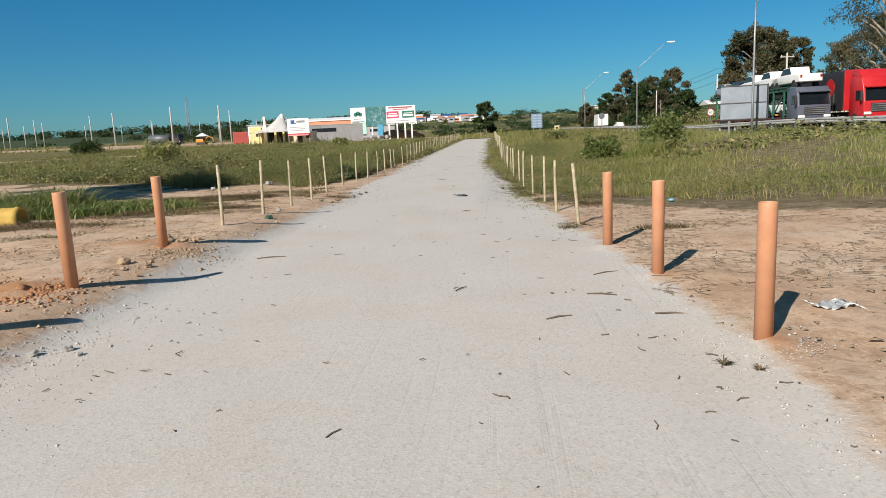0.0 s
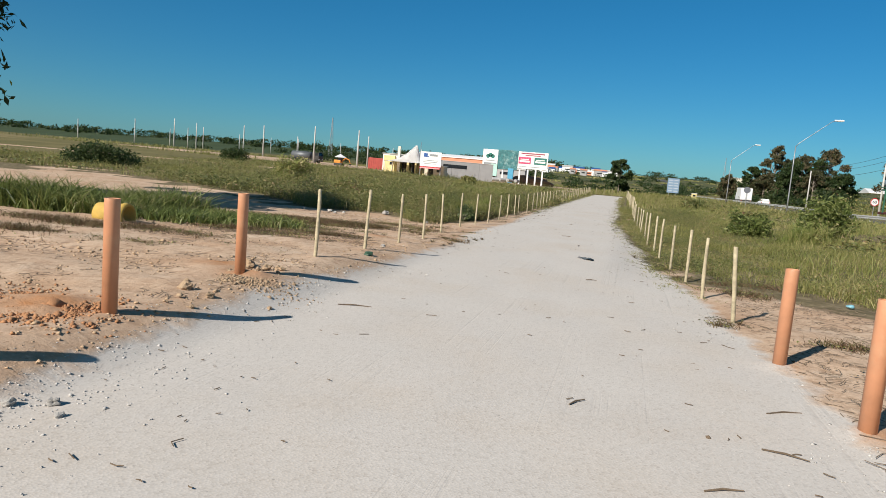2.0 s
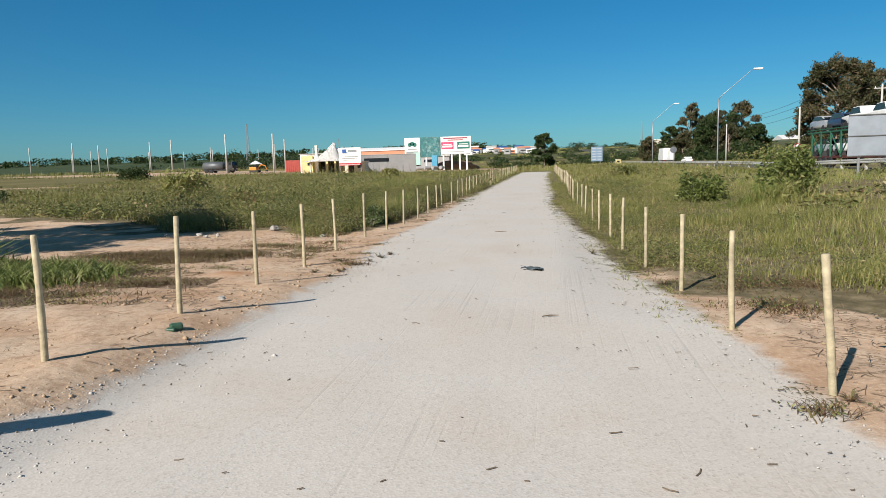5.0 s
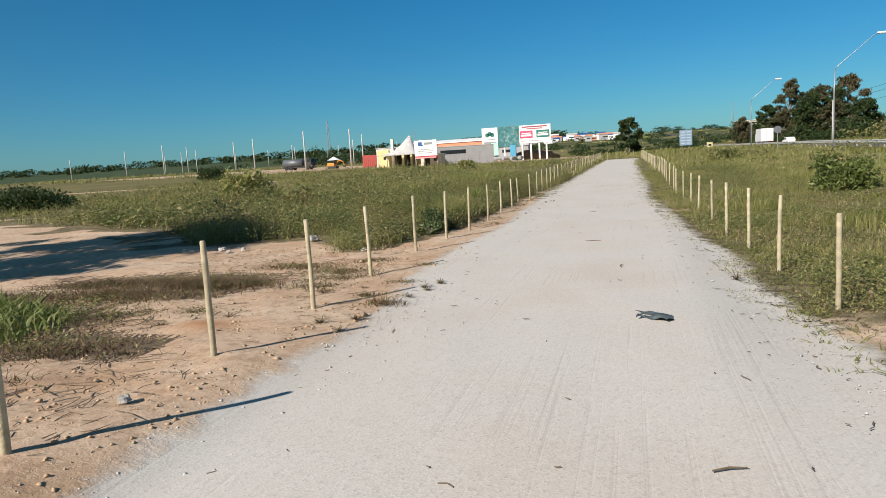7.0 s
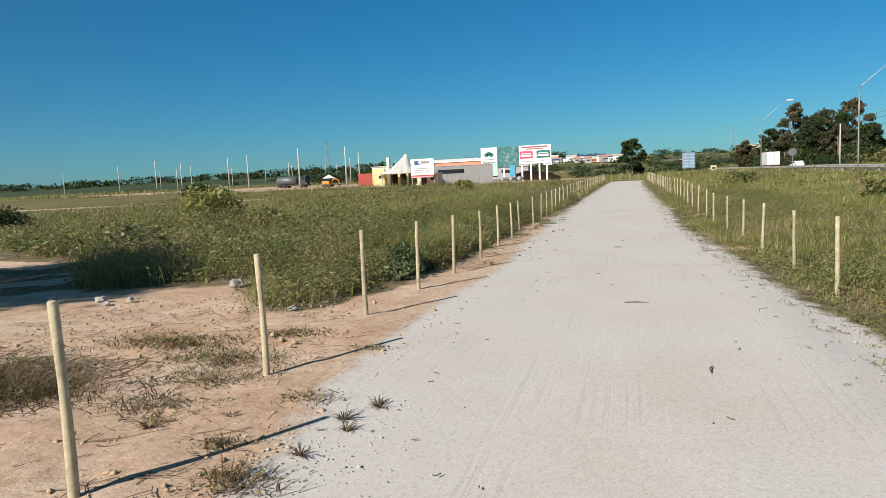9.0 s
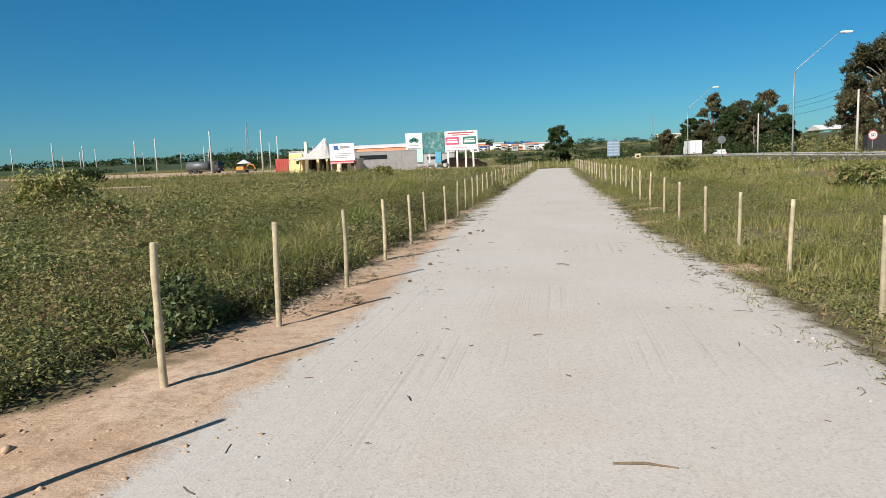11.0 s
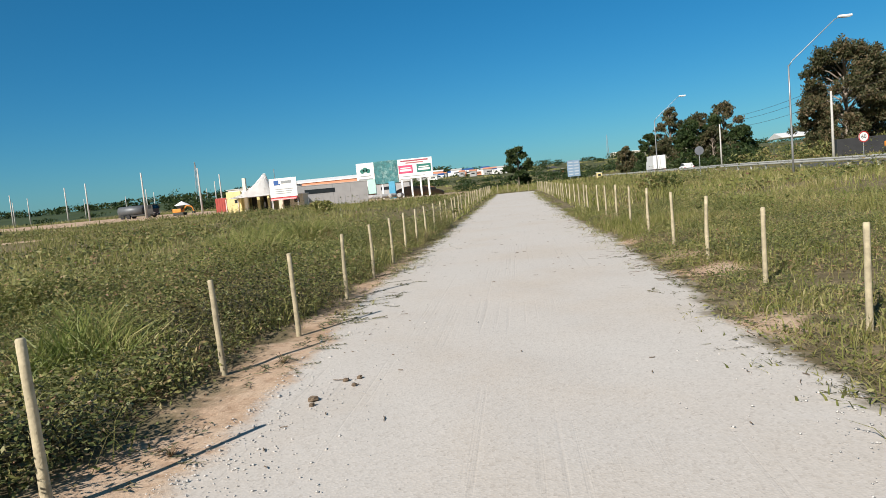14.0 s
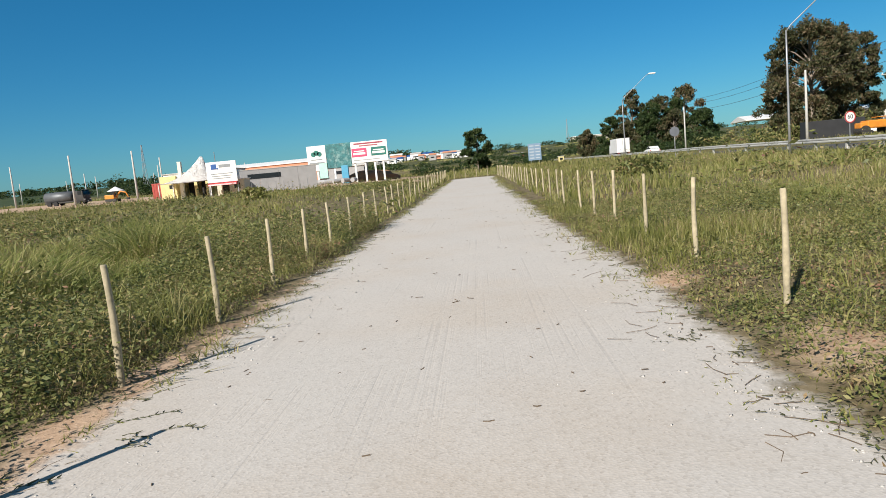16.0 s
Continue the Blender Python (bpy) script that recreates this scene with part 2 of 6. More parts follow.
def height(x, y):
    x, y = np.asarray(x, float), np.asarray(y, float)
    z = 0.42 * smooth((y - 32) / 80)
    z = z + (0.7 - 0.58 * smooth((y - 42) / 36)) * smooth((x - 5) / 10)
    z = z + 0.016 * np.maximum(0, -x - 12) * smooth((y - 40) / 100) * (1 - smooth((-x - 150) / 200))
    z = z + 0.22 * smooth((-x - 2.8) / 0.95) * (1 - smooth((y - 9) / 10)) * smooth((x + 30) / 20)
    z = z + 0.05 * smooth((x - 2.3) / 0.8) * (1 - smooth((y - 8) / 3))
    z = z + np.interp(y, [13, 17, 22, 28, 34, 40, 45, 52, 75], [0, -0.11, -0.09, -0.04, -0.02, 0.03, 0.11, 0.09, 0]) * smooth((x - 0.4) / 1.0) * (1 - smooth((x - 4) / 5))
    z = z + 17 * smooth((y - 260) / 560)
    return z


def at(x, y, up=0.0):
    return (x, y, float(height(x, y)) + up)


def link(name, me, mat, parent=None, label=""):
    me.materials.append(mat)
    ob = new(name, me)
    ob.parent = parent
    if label:
        ob["label"] = label
    return ob


def part(name, bm, mat, parent=None, label="", flat=True):
    me = bpy.data.meshes.new(name)
    bm.to_mesh(me)
    bm.free()
    if not flat:
        for p in me.polygons:
            p.use_smooth = True
    return link(name, me, mat, parent, label)


def from_arrays(name, verts, quads=None, tris=None):
    me = bpy.data.meshes.new(name)
    nq, nt3 = (0 if quads is None else len(quads)), (0 if tris is None else len(tris))
    idx = np.concatenate([a.ravel() for a in (quads, tris) if a is not None and len(a)]).astype(np.int32)
    me.vertices.add(len(verts))
    me.vertices.foreach_set("co", np.asarray(verts, np.float32).ravel())
    me.loops.add(len(idx))
    me.loops.foreach_set("vertex_index", idx)
    me.polygons.add(nq + nt3)
    starts = np.concatenate([np.arange(nq) * 4, nq * 4 + np.arange(nt3) * 3]).astype(np.int32)
    me.polygons.foreach_set("loop_start", starts)
    me.update(calc_edges=True)
    return me


def box(bm, c, s, bevel=0.0, rz=0.0):
    made = bmesh.ops.create_cube(bm, size=1, matrix=Matrix.Translation(c) @ Matrix.Rotation(radians(rz), 4, "Z") @ Matrix.Diagonal((*s, 1)))
    if bevel:
        edges = list({e for v in made["verts"] for e in v.link_edges})
        bmesh.ops.bevel(bm, geom=edges, offset=bevel, segments=2, affect="EDGES", profile=0.5)


def a_box(c, s, bevel=0.0, rz=0.0):
    bm = bmesh.new()
    box(bm, c, s, bevel, rz)
    return bm


def rod(bm, p, q, r0, r1=None, n=10):
    p, q = Vector(p), Vector(q)
    m = Matrix.Translation((p + q) / 2) @ (q - p).to_track_quat("Z", "Y").to_matrix().to_4x4()
    bmesh.ops.create_cone(bm, cap_ends=True, segments=n, radius1=r0, radius2=r0 if r1 is None else r1, depth=(q - p).length, matrix=m)


def a_rod(p, q, r0, r1=None, n=10):
    bm = bmesh.new()
    rod(bm, p, q, r0, r1, n)
    return bm


def tube(bm, pts, radii, n=8):
    """A bent, tapered tube along points."""
    rings = []
    for i, p in enumerate(pts):
        d = Vector(pts[min(i + 1, len(pts) - 1)]) - Vector(pts[max(i - 1, 0)])
        q = Vector((0, 0, 1)).rotation_difference(d)
        rings.append([bm.verts.new(Vector(p) + q @ Vector((radii[i] * math.cos(a), radii[i] * math.sin(a), 0))) for a in [2 * math.pi * k / n for k in range(n)]])
    for a, b in zip(rings, rings[1:]):
        for k in range(n):
            bm.faces.new((a[k], a[(k + 1) % n], b[(k + 1) % n], b[k]))
    bm.faces.new(rings[0][::-1])
    bm.faces.new(rings[-1])


def lathe(bm, profile, n=20, at_xy=(0, 0)):
    rings = [[bm.verts.new((at_xy[0] + r * math.cos(2 * math.pi * k / n), at_xy[1] + r * math.sin(2 * math.pi * k / n), z)) for k in range(n)] for r, z in profile]
    for a, b in zip(rings, rings[1:]):
        for k in range(n):
            bm.faces.new((a[k], a[(k + 1) % n], b[(k + 1) % n], b[k]))
    bm.faces.new(rings[0][::-1])
    bm.faces.new(rings[-1])


def thing(name, place, label, category, group="", rz=0.0, kind=""):
    ob = new(name)
    ob.matrix_world = pose(*place, 0, 0, rz)
    return tagged(ob, label, category, group, kind)


def crown_mesh(name, lobes, count, size, rng, droop=0.5):
    """Leaf sprays: small bent quads scattered in the outer part of lobes (x, y, z, rx, rz)."""
    lobes = np.asarray(lobes, float)
    vol = lobes[:, 3] ** 2 * lobes[:, 4]
    pick = rng.choice(len(lobes), count, p=vol / vol.sum())
    d = rng.normal(size=(count, 3))
    d /= np.linalg.norm(d, axis=1)[:, None]
    r = rng.random(count) ** 0.4
    lump = 1 + 0.3 * np.sin(d[:, 0] * 5 + pick) * np.sin(d[:, 2] * 4 + pick * 2.1) + 0.25 * rng.normal(size=count) * 0.5
    c = lobes[pick, :3] + d * (r * lump)[:, None] * lobes[pick][:, [3, 3, 4]]
    s = size * rng.uniform(0.5, 1.3, count)
    u = rng.normal(size=(count, 3))
    u[:, 2] -= droop * 2
    u /= np.linalg.norm(u, axis=1)[:, None]
    w = np.cross(u, rng.normal(size=(count, 3)))
    w /= np.linalg.norm(w, axis=1)[:, None]
    n = np.cross(u, w)
    v = np.stack([c - u * s[:, None], c + w * (0.38 * s)[:, None] + n * (0.12 * s)[:, None], c + u * s[:, None], c - w * (0.38 * s)[:, None] + n * (0.12 * s)[:, None]], 1).reshape(-1, 3)
    k = np.arange(count)[:, None] * 4
    return from_arrays(name, v, tris=np.concatenate([k + [0, 1, 2], k + [0, 2, 3]]))


def tree(place, tall, wide, label, seed, leaves=9000, leaf=0.3, mat=None, bare=0.35, lobes_n=9, trunk_r=None, tufted=0.5, name="tree", group="", lobe=(0.15, 0.24), full=1.0):
    """A trunk with forking limbs and a crown of leaf sprays at the limbs' ends."""
    rng = np.random.default_rng(seed)
    t = thing(name, place, label, "tree", group)
    bm = bmesh.new()
    r0 = trunk_r or tall * 0.018
    lean = rng.normal(size=2) * 0.04 * tall
    top = Vector((lean[0], lean[1], tall * 0.8))
    pts = [Vector((0, 0, -0.3))] + [Vector((lean[0] * k + rng.normal() * 0.1, lean[1] * k + rng.normal() * 0.1, top.z * k)) for k in (0.25, 0.5, 0.75, 1.0)]
    tube(bm, pts, [r0 * 1.3, r0, r0 * 0.8, r0 * 0.55, r0 * 0.2])
    lobes = []
    for i in range(lobes_n):
        f = bare + (1 - bare) * (i + 0.5) / lobes_n
        a = i * 2.4 + rng.uniform(-0.5, 0.5)
        reach = wide / 2 * math.sin(math.pi * min(0.97, 0.22 + 0.72 * (f - bare) / (1 - bare))) ** full * rng.uniform(0.55, 0.95)
        end = Vector((lean[0] * f + reach * math.cos(a), lean[1] * f + reach * math.sin(a), tall * f))
        k = max(0.15, f - 0.18)
        start = Vector((lean[0] * k, lean[1] * k, top.z * min(1, k / 0.8)))
        tube(bm, [start, start.lerp(end, 0.5) + Vector((0, 0, 0.03 * tall)), end], [r0 * 0.5, r0 * 0.3, r0 * 0.1], 6)
        rad = wide * rng.uniform(*lobe)
        lobes.append((*end, rad, rad * rng.uniform(0.6, 0.9)))
        for j in range(2):
            off = rng.normal(size=3) * rad * 0.8
            lobes.append((end.x + off[0], end.y + off[1], min(tall * 0.97, end.z + off[2] * 0.7), rad * tufted, rad * tufted * 0.8))
    part("trunk", bm, BARK, t, flat=False)
    link("crown", crown_mesh("crown", lobes, leaves, leaf, rng), mat or LEAVES, t)
    return t


# ---- ground ----
def spread_axis(lo, hi, step, far_lo, far_hi, grow=1.12):
    mid = list(np.arange(lo, hi + step / 2, step))
    a, s = [lo], step
    while a[-1] > far_lo:
        s *= grow
        a.append(a[-1] - s)
    b, s = [hi], step
    while b[-1] < far_hi:
        s *= grow
        b.append(b[-1] + s)
    return np.array(a[:0:-1] + mid + b[1:])


def build_ground():
    xs, ys = spread_axis(-7, 4, 0.12, -2600, 2600, 1.1), spread_axis(-2, 48, 0.17, -400, 3600, 1.07)
    X, Y = np.meshgrid(xs, ys)
    gravel = np.minimum(np.minimum(X - left_edge(Y), right_edge(Y) - X), 110.5 - Y)
    Z = height(X, Y)
    near = np.exp(-np.maximum(0, np.hypot(X, Y - 25) - 40) / 25)
    off = smooth(-gravel / 0.7)
    Z = Z + near * off * (0.035 * lattice(X * 0.9, Y * 0.9, 3) + 0.02 * lattice(X * 3, Y * 3, 5) + 0.012 * lattice(X * 7, Y * 7, 6))
    Z = Z + near * (1 - off) * (0.006 * lattice(X * 2, Y * 1.2, 8) + 0.012 * lattice(X * 0.5, Y * 0.3, 9))
    Z = Z + 0.25 * lattice(X * 0.02, Y * 0.02, 11) * smooth((np.hypot(X, Y) - 60) / 80)
    dug = np.zeros_like(X)
    for cx, cy, rad, tall in DUG:
        d = np.hypot(X - cx, (Y - cy) * 1.2) / rad
        k = np.exp(-d * d * 2)
        dug = np.maximum(dug, k * 1.6)
        Z = Z + k * tall * (1 + 1.1 * lattice(X * 6, Y * 6, 21) + 0.6 * lattice(X * 11, Y * 11, 22))
    # sand: how far inside the bare soil
    field = np.interp(X, [-40, -30, -16, -13, -10.7, -8, -6.3, -5.3, -4.5], [36, 34.5, 28.0, 25.6, 23.6, 24.2, 22.2, 22.2, 24.6])
    left = np.minimum(np.minimum(X + 34 + 2 * lattice(X * 0.2, Y * 0.2, 31), field - Y), -2.5 - X)
    strip = np.minimum(X + np.interp(Y, [20, 24, 30, 35, 42, 46, 50], [5.2, 4.7, 4.5, 4.45, 4.55, 4.2, 3.6]), 50 - Y)
    strip = np.minimum(strip, -2.5 - X)
    right = np.minimum(np.minimum(X - 1.8, 9.5 - X), np.interp(X, [2, 4, 9, 12], [14.5, 13.3, 10.5, 9]) - Y)
    yard = np.minimum(np.minimum(X + 110, -9 - X), np.minimum(Y - 122, 215 - Y)) / 4
    track = 1.6 - np.abs(Y - (78 + 0.25 * (X + 60))) - 3 * smooth((X + 42) / 8)
    lane = 0.75 - np.abs(Y - 38.4 - 0.08 * (X + 30)) - 3 * smooth((X + 25) / 4)
    back = -Y - 4
    washed = np.maximum.reduce([0.36 - np.hypot(X - cx, (Y - cy) * 0.7) for cx, cy in ((1.1, 40.8), (0.9, 39.0), (1.35, 39.3), (0.75, 35.6), (1.2, 28.9), (1.9, 16.2), (0.65, 44.0))])
    sand = np.maximum.reduce([left, strip, right * 0.8, yard, track, lane, back, washed])
    weedy = smooth((lattice(X * 0.55, Y * 0.8, 41) - 0.15) / 0.3) * smooth((-X - 5.2) / 0.8)
    sand = sand - 2.2 * weedy * (Y < 60) - 0.9 * smooth((X - 3.4) / 2) * (Y < 30) * (Y > 9)
    tar = np.minimum(X - 22.9, 30.6 - X)
    tar = np.where(Y > 1500, -5, tar)
    far = smooth((np.hypot(X, Y - 20) - 45) / 50) + smooth((np.hypot(X, Y) - 330) / 120) * (0.6 + 0.4 * smooth((-X - 60) / 100))
    nx, ny = len(xs), len(ys)
    verts = np.stack([X, Y, Z], -1).reshape(-1, 3)
    i = np.arange(nx * ny).reshape(ny, nx)
    quads = np.stack([i[:-1, :-1], i[:-1, 1:], i[1:, 1:], i[1:, :-1]], -1).reshape(-1, 4)
    mid = lambda a: (a[:-1, :-1] + a[1:, 1:]).ravel() / 2
    onpath, onroad = mid(gravel) > 0, mid(tar) > 0
    fields = dict(gravel=gravel, sand=sand, tar=tar, dug=dug, far=far)
    for name, keep, label in (("ground", ~(onpath | onroad), "sandy soil and weedy grassland with bare patches"), ("gravel_path", onpath, "straight path of crushed white gravel with faint tyre lines"), ("road", onroad & ~onpath, "worn grey asphalt highway")):
        used, inv = np.unique(quads[keep], return_inverse=True)
        me = from_arrays(name, verts[used], quads=inv.reshape(-1, 4))
        for key, a in fields.items():
            me.attributes.new(key, "FLOAT", "POINT").data.foreach_set("value", np.clip(a, -9, 9).ravel()[used].astype(np.float32))
        me.polygons.foreach_set("use_smooth", np.ones(len(me.polygons), bool))
        tagged(link(name, me, GROUND), label, name.split("_")[-1], "", "structure")


DUG = [(-4.3, 5.2, 0.75, 0.045), (-3.9, 7.9, 0.5, 0.04), (-4.6, 8.4, 0.5, 0.05), (-5.0, 15.5, 0.5, 0.02), (2.94, 3.5, 0.3, 0.035), (2.73, 5.93, 0.26, 0.03), (2.5, 7.88, 0.25, 0.03)]
build_ground()


# ---- stakes and bollards ----
def stake_mesh(seed, tall):
    rng = np.random.default_rng(seed)
    bm = bmesh.new()
    bend = rng.normal(size=2) * 0.007
    pts, radii = [], []
    for k in range(7):
        f = k / 6
        pts.append((bend[0] * math.sin(f * 3) + rng.normal() * 0.002, bend[1] * math.sin(f * 2.5), -0.25 + (tall + 0.25) * f))
        radii.append(0.0315 - 0.004 * f + rng.normal() * 0.0015)
    pts.append((pts[-1][0], pts[-1][1], tall + 0.008))
    radii.append(radii[-1] * 0.8)
    tube(bm, pts, radii, 9)
    me = bpy.data.meshes.new("fence_stake")
    bm.to_mesh(me)
    bm.free()
    for p in me.polygons:
        p.use_smooth = True
    me.materials.append(STAKE)
    return me


# each stake: x, y, height over the ground, sideways lean of its top
STAKE_TALL = [0.92 + 0.035 * k for k in range(7)]
STAKES = [stake_mesh(k, tall) for k, tall in enumerate(STAKE_TALL)]
LEFT_ROW = [(-3.92, 9.95, 1.1, 0.01), (-3.89, 12.0, 1.12, 0.04), (-3.99, 14.25, 1.1, 0.02), (-4.13, 16.53, 1.12, 0.01), (-4.34, 18.98, 1.12, -0.02), (-4.4, 21.6, 1.13, 0), (-4.34, 23.63, 1.1, 0.02), (-4.28, 25.59, 1.05, 0.03), (-4.26, 27.75, 1.04, 0.02), (-4.32, 30.05, 1.01, 0), (-4.34, 32.22, 0.99, -0.01), (-4.58, 34.98, 0.92, -0.03), (-4.34, 36.5, 0.99, -0.01), (-4.38, 38.95, 1.02, 0.015), (-4.49, 41.35, 1.03, 0.01), (-4.52, 43.55, 1.03, 0), (-4.64, 46.05, 1.02, 0.01), (-4.67, 48.3, 1.01, 0.02)]
RIGHT_ROW = [(2.38, 10.28, 1.07, -0.09), (2.19, 12.3, 1.04, -0.02), (2.11, 14.7, 1.07, 0), (1.96, 17.18, 1.07, 0), (1.81, 19.5, 1.1, 0.015), (1.75, 21.85, 1.07, 0), (1.6, 23.62, 1.06, 0), (1.58, 26.0, 1.0, -0.01), (1.47, 28.26, 0.98, 0.03), (1.45, 30.62, 0.97, 0.015), (1.39, 32.8, 0.95, 0), (1.28, 35.0, 0.95, 0), (1.34, 37.6, 0.94, 0.01), (1.29, 39.92, 1.02, 0.02), (1.25, 42.1, 1.01, 0), (1.28, 44.6, 1.01, 0), (1.3, 47.2, 1.04, 0.015), (1.3, 49.7, 1.05, 0.015)]
rng = np.random.default_rng(5)
for k in range(27):
    LEFT_ROW.append((-4.66 - 0.006 * k + rng.normal() * 0.04, 50.5 + 2.27 * k + rng.normal() * 0.1, 1.03, rng.normal() * 0.02))
    RIGHT_ROW.append((1.26 - 0.016 * k + rng.normal() * 0.04, 51.9 + 2.24 * k + rng.normal() * 0.1, 1.04, rng.normal() * 0.02))
CROSS_ROW = [(-4.0 + 1.25 * k, 111.5 + rng.normal() * 0.1, 1.05, 0) for k in range(4)]
for x, y, tall, lean in LEFT_ROW + RIGHT_ROW + CROSS_ROW:
    k = min(range(7), key=lambda i: abs(STAKE_TALL[i] - tall))
    ob = new("fence_stake", STAKES[k])
    ob.matrix_world = pose(*at(x, y), rng.normal() * 0.5, math.degrees(math.atan2(lean, tall)), 0) @ pose(0, 0, 0, 0, 0, rng.uniform(0, 360))
    tagged(ob, "peeled pale wooden stake standing beside the gravel path", "stake", "row of fence stakes")
BOLLARDS = [(2.94, 3.52), (2.73, 5.95), (2.5, 7.9), (-3.68, 5.28), (-3.92, 7.8), (-4.05, 2.93)]
for x, y in BOLLARDS:
    b = thing("bollard", at(x, y), "orange PVC pipe bollard set in the sandy ground", "bollard", "orange bollards", rz=rng.uniform(0, 360))
    bm = bmesh.new()
    lathe(bm, [(0.068, -0.2), (0.068, 1.0), (0.068, 1.042), (0.0665, 1.046), (0.064, 1.046), (0.063, 1.04), (0.063, 0.99)], 24)
    part("pipe", bm, PIPE, b, flat=False)
    part("core", a_rod((0, 0, 0.9), (0, 0, 1.03), 0.0628, n=20), surface("mortar", (0.5, 0.33, 0.22), 0.2, 8, 0.95), b, "mortar filling")


# ---- grass and weeds ----
def scatter(rng, count, x0, x1, y0, y1, keep):
    x, y = rng.uniform(x0, x1, count), rng.uniform(y0, y1, count)
    k = rng.random(count) < keep(x, y)
    return x[k], y[k]


def blades(name, x, y, tall, wide, rng, mat, label, category="grass", lean=0.45):
    n = len(x)
    h = tall * rng.uniform(0.4, 1.2, n) * (0.55 + 0.9 * clumpy(x, y, 0.45, 120))
    w = wide * rng.uniform(0.6, 1.3, n)
    a, b = rng.uniform(0, 2 * math.pi, n), rng.uniform(0, 2 * math.pi, n)
    bend = h * rng.uniform(0.1, 1.0, n) * lean * 1.6
    z = height(x, y) - 0.02
    p = np.stack([x, y, z], 1)
    side = np.stack([np.cos(a), np.sin(a), 0 * a], 1) * (w / 2)[:, None]
    fwd = np.stack([np.cos(b), np.sin(b), 0 * b], 1) * bend[:, None]
    up = np.stack([0 * h, 0 * h, h], 1)
    mid = p + up * 0.55 + fwd * 0.3
    tip = p + up * (1 - 0.25 * rng.random(n))[:, None] + fwd
    v = np.stack([p - side, p + side, mid + side * 0.8, mid - side * 0.8, tip], 1).reshape(-1, 3)
    k = np.arange(n)[:, None] * 5
    me = from_arrays(name, v, quads=k + [0, 1, 2, 3], tris=k + [3, 2, 4])
    return tagged(link(name, me, mat), label, category, "", "stuff")


def herbs(name, x, y, tall, size, per, rng, mat, label, spread=0.14):
    n = len(x) * per
    x, y, t = np.repeat(x, per), np.repeat(y, per), np.repeat(tall * rng.uniform(0.4, 1.15, len(x)) * (0.5 + 1.0 * clumpy(x, y, 0.5, 121)), per)
    f = rng.random(n)
    c = np.stack([x + rng.normal(size=n) * spread, y + rng.normal(size=n) * spread, height(x, y) + t * f], 1)
    s = size * rng.uniform(0.5, 1.4, n)
    u = rng.normal(size=(n, 3)) * [1, 1, 0.45]
    u /= np.linalg.norm(u, axis=1)[:, None]
    w = np.cross(u, rng.normal(size=(n, 3)) * 0.5 + [0, 0, 1])
    w /= np.linalg.norm(w, axis=1)[:, None]
    v = np.stack([c - u * s[:, None], c + w * (0.45 * s)[:, None], c + u * s[:, None], c - w * (0.45 * s)[:, None]], 1).reshape(-1, 3)
    k = np.arange(n)[:, None] * 4
    me = from_arrays(name, v, tris=np.concatenate([k + [0, 1, 2], k + [0, 2, 3]]))
    return tagged(link(name, me, mat), label, "weeds", "", "stuff")


def clumpy(x, y, scale, seed, low=-0.3, high=0.5):
    return smooth((lattice(x * scale, y * scale, seed) * 0.7 + lattice(x * scale * 2.7, y * scale * 2.7, seed + 1) * 0.3 - low) / (high - low))


def left_field(x, y):
    """1 where the left field is overgrown."""
    edge = np.interp(y, [20, 23, 24.6, 25.6, 28, 36, 38.6, 42.8, 50, 110], [5.6, 5.3, 5.05, 4.6, 4.5, 4.55, 4.5, 4.4, 4.3, 4.4])
    grown = smooth((-x - edge + 0.25 * lattice(x * 1.3, y * 1.3, 50)) / 0.35)
    back = np.interp(x, [-30, -16, -13, -10.7, -8, -6.3, -5.3, -4.5], [34.5, 28.0, 25.6, 23.6, 24.2, 22.2, 22.2, 24.6]) + 0.8 * lattice(x * 0.5, y * 0.5, 52)
    lane = smooth((np.abs(y - 38.4 - 0.08 * (x + 30)) - 0.55) / 0.4)
    return grown * smooth((y - back) / 0.8) * np.where(x < -25, lane, 1)


def right_field(x, y):
    inner = right_edge(y) + np.interp(y, [12, 18, 24, 40], [0.45, 0.4, 0.22, 0.04]) + 0.22 * lattice(x * 0.9, y * 0.9, 60)
    front = np.interp(x, [1.5, 3, 5.4, 8, 12, 20], [16.5, 14.8, 13.0, 11.2, 8, 2]) + 0.6 * lattice(x * 0.6, y * 0.6, 61)
    return smooth((x - inner) / 0.35) * smooth((y - front) / 1.0) * (x < 22.3) * (1 - 0.9 * bare_spot(x, y))


def bare_spot(x, y):
    """1 on the small sandy patches at the path's edge."""
    out = np.zeros_like(np.asarray(x, float))
    for cx, cy, r in ((1.1, 40.8, 0.28), (0.9, 39.0, 0.28), (1.35, 39.3, 0.2), (0.75, 35.6, 0.22), (1.2, 28.9, 0.25), (1.9, 16.2, 0.45), (0.65, 44.0, 0.2)):
        out = np.maximum(out, smooth((1.25 - np.hypot(x - cx, (y - cy) * 0.7) / r) / 0.5))
    return out


def off_road(x, y):
    return ((x < 22.2) | (x > 36)) & ~((y > 121) & (y < 217) & (x > -112) & (x < -8))


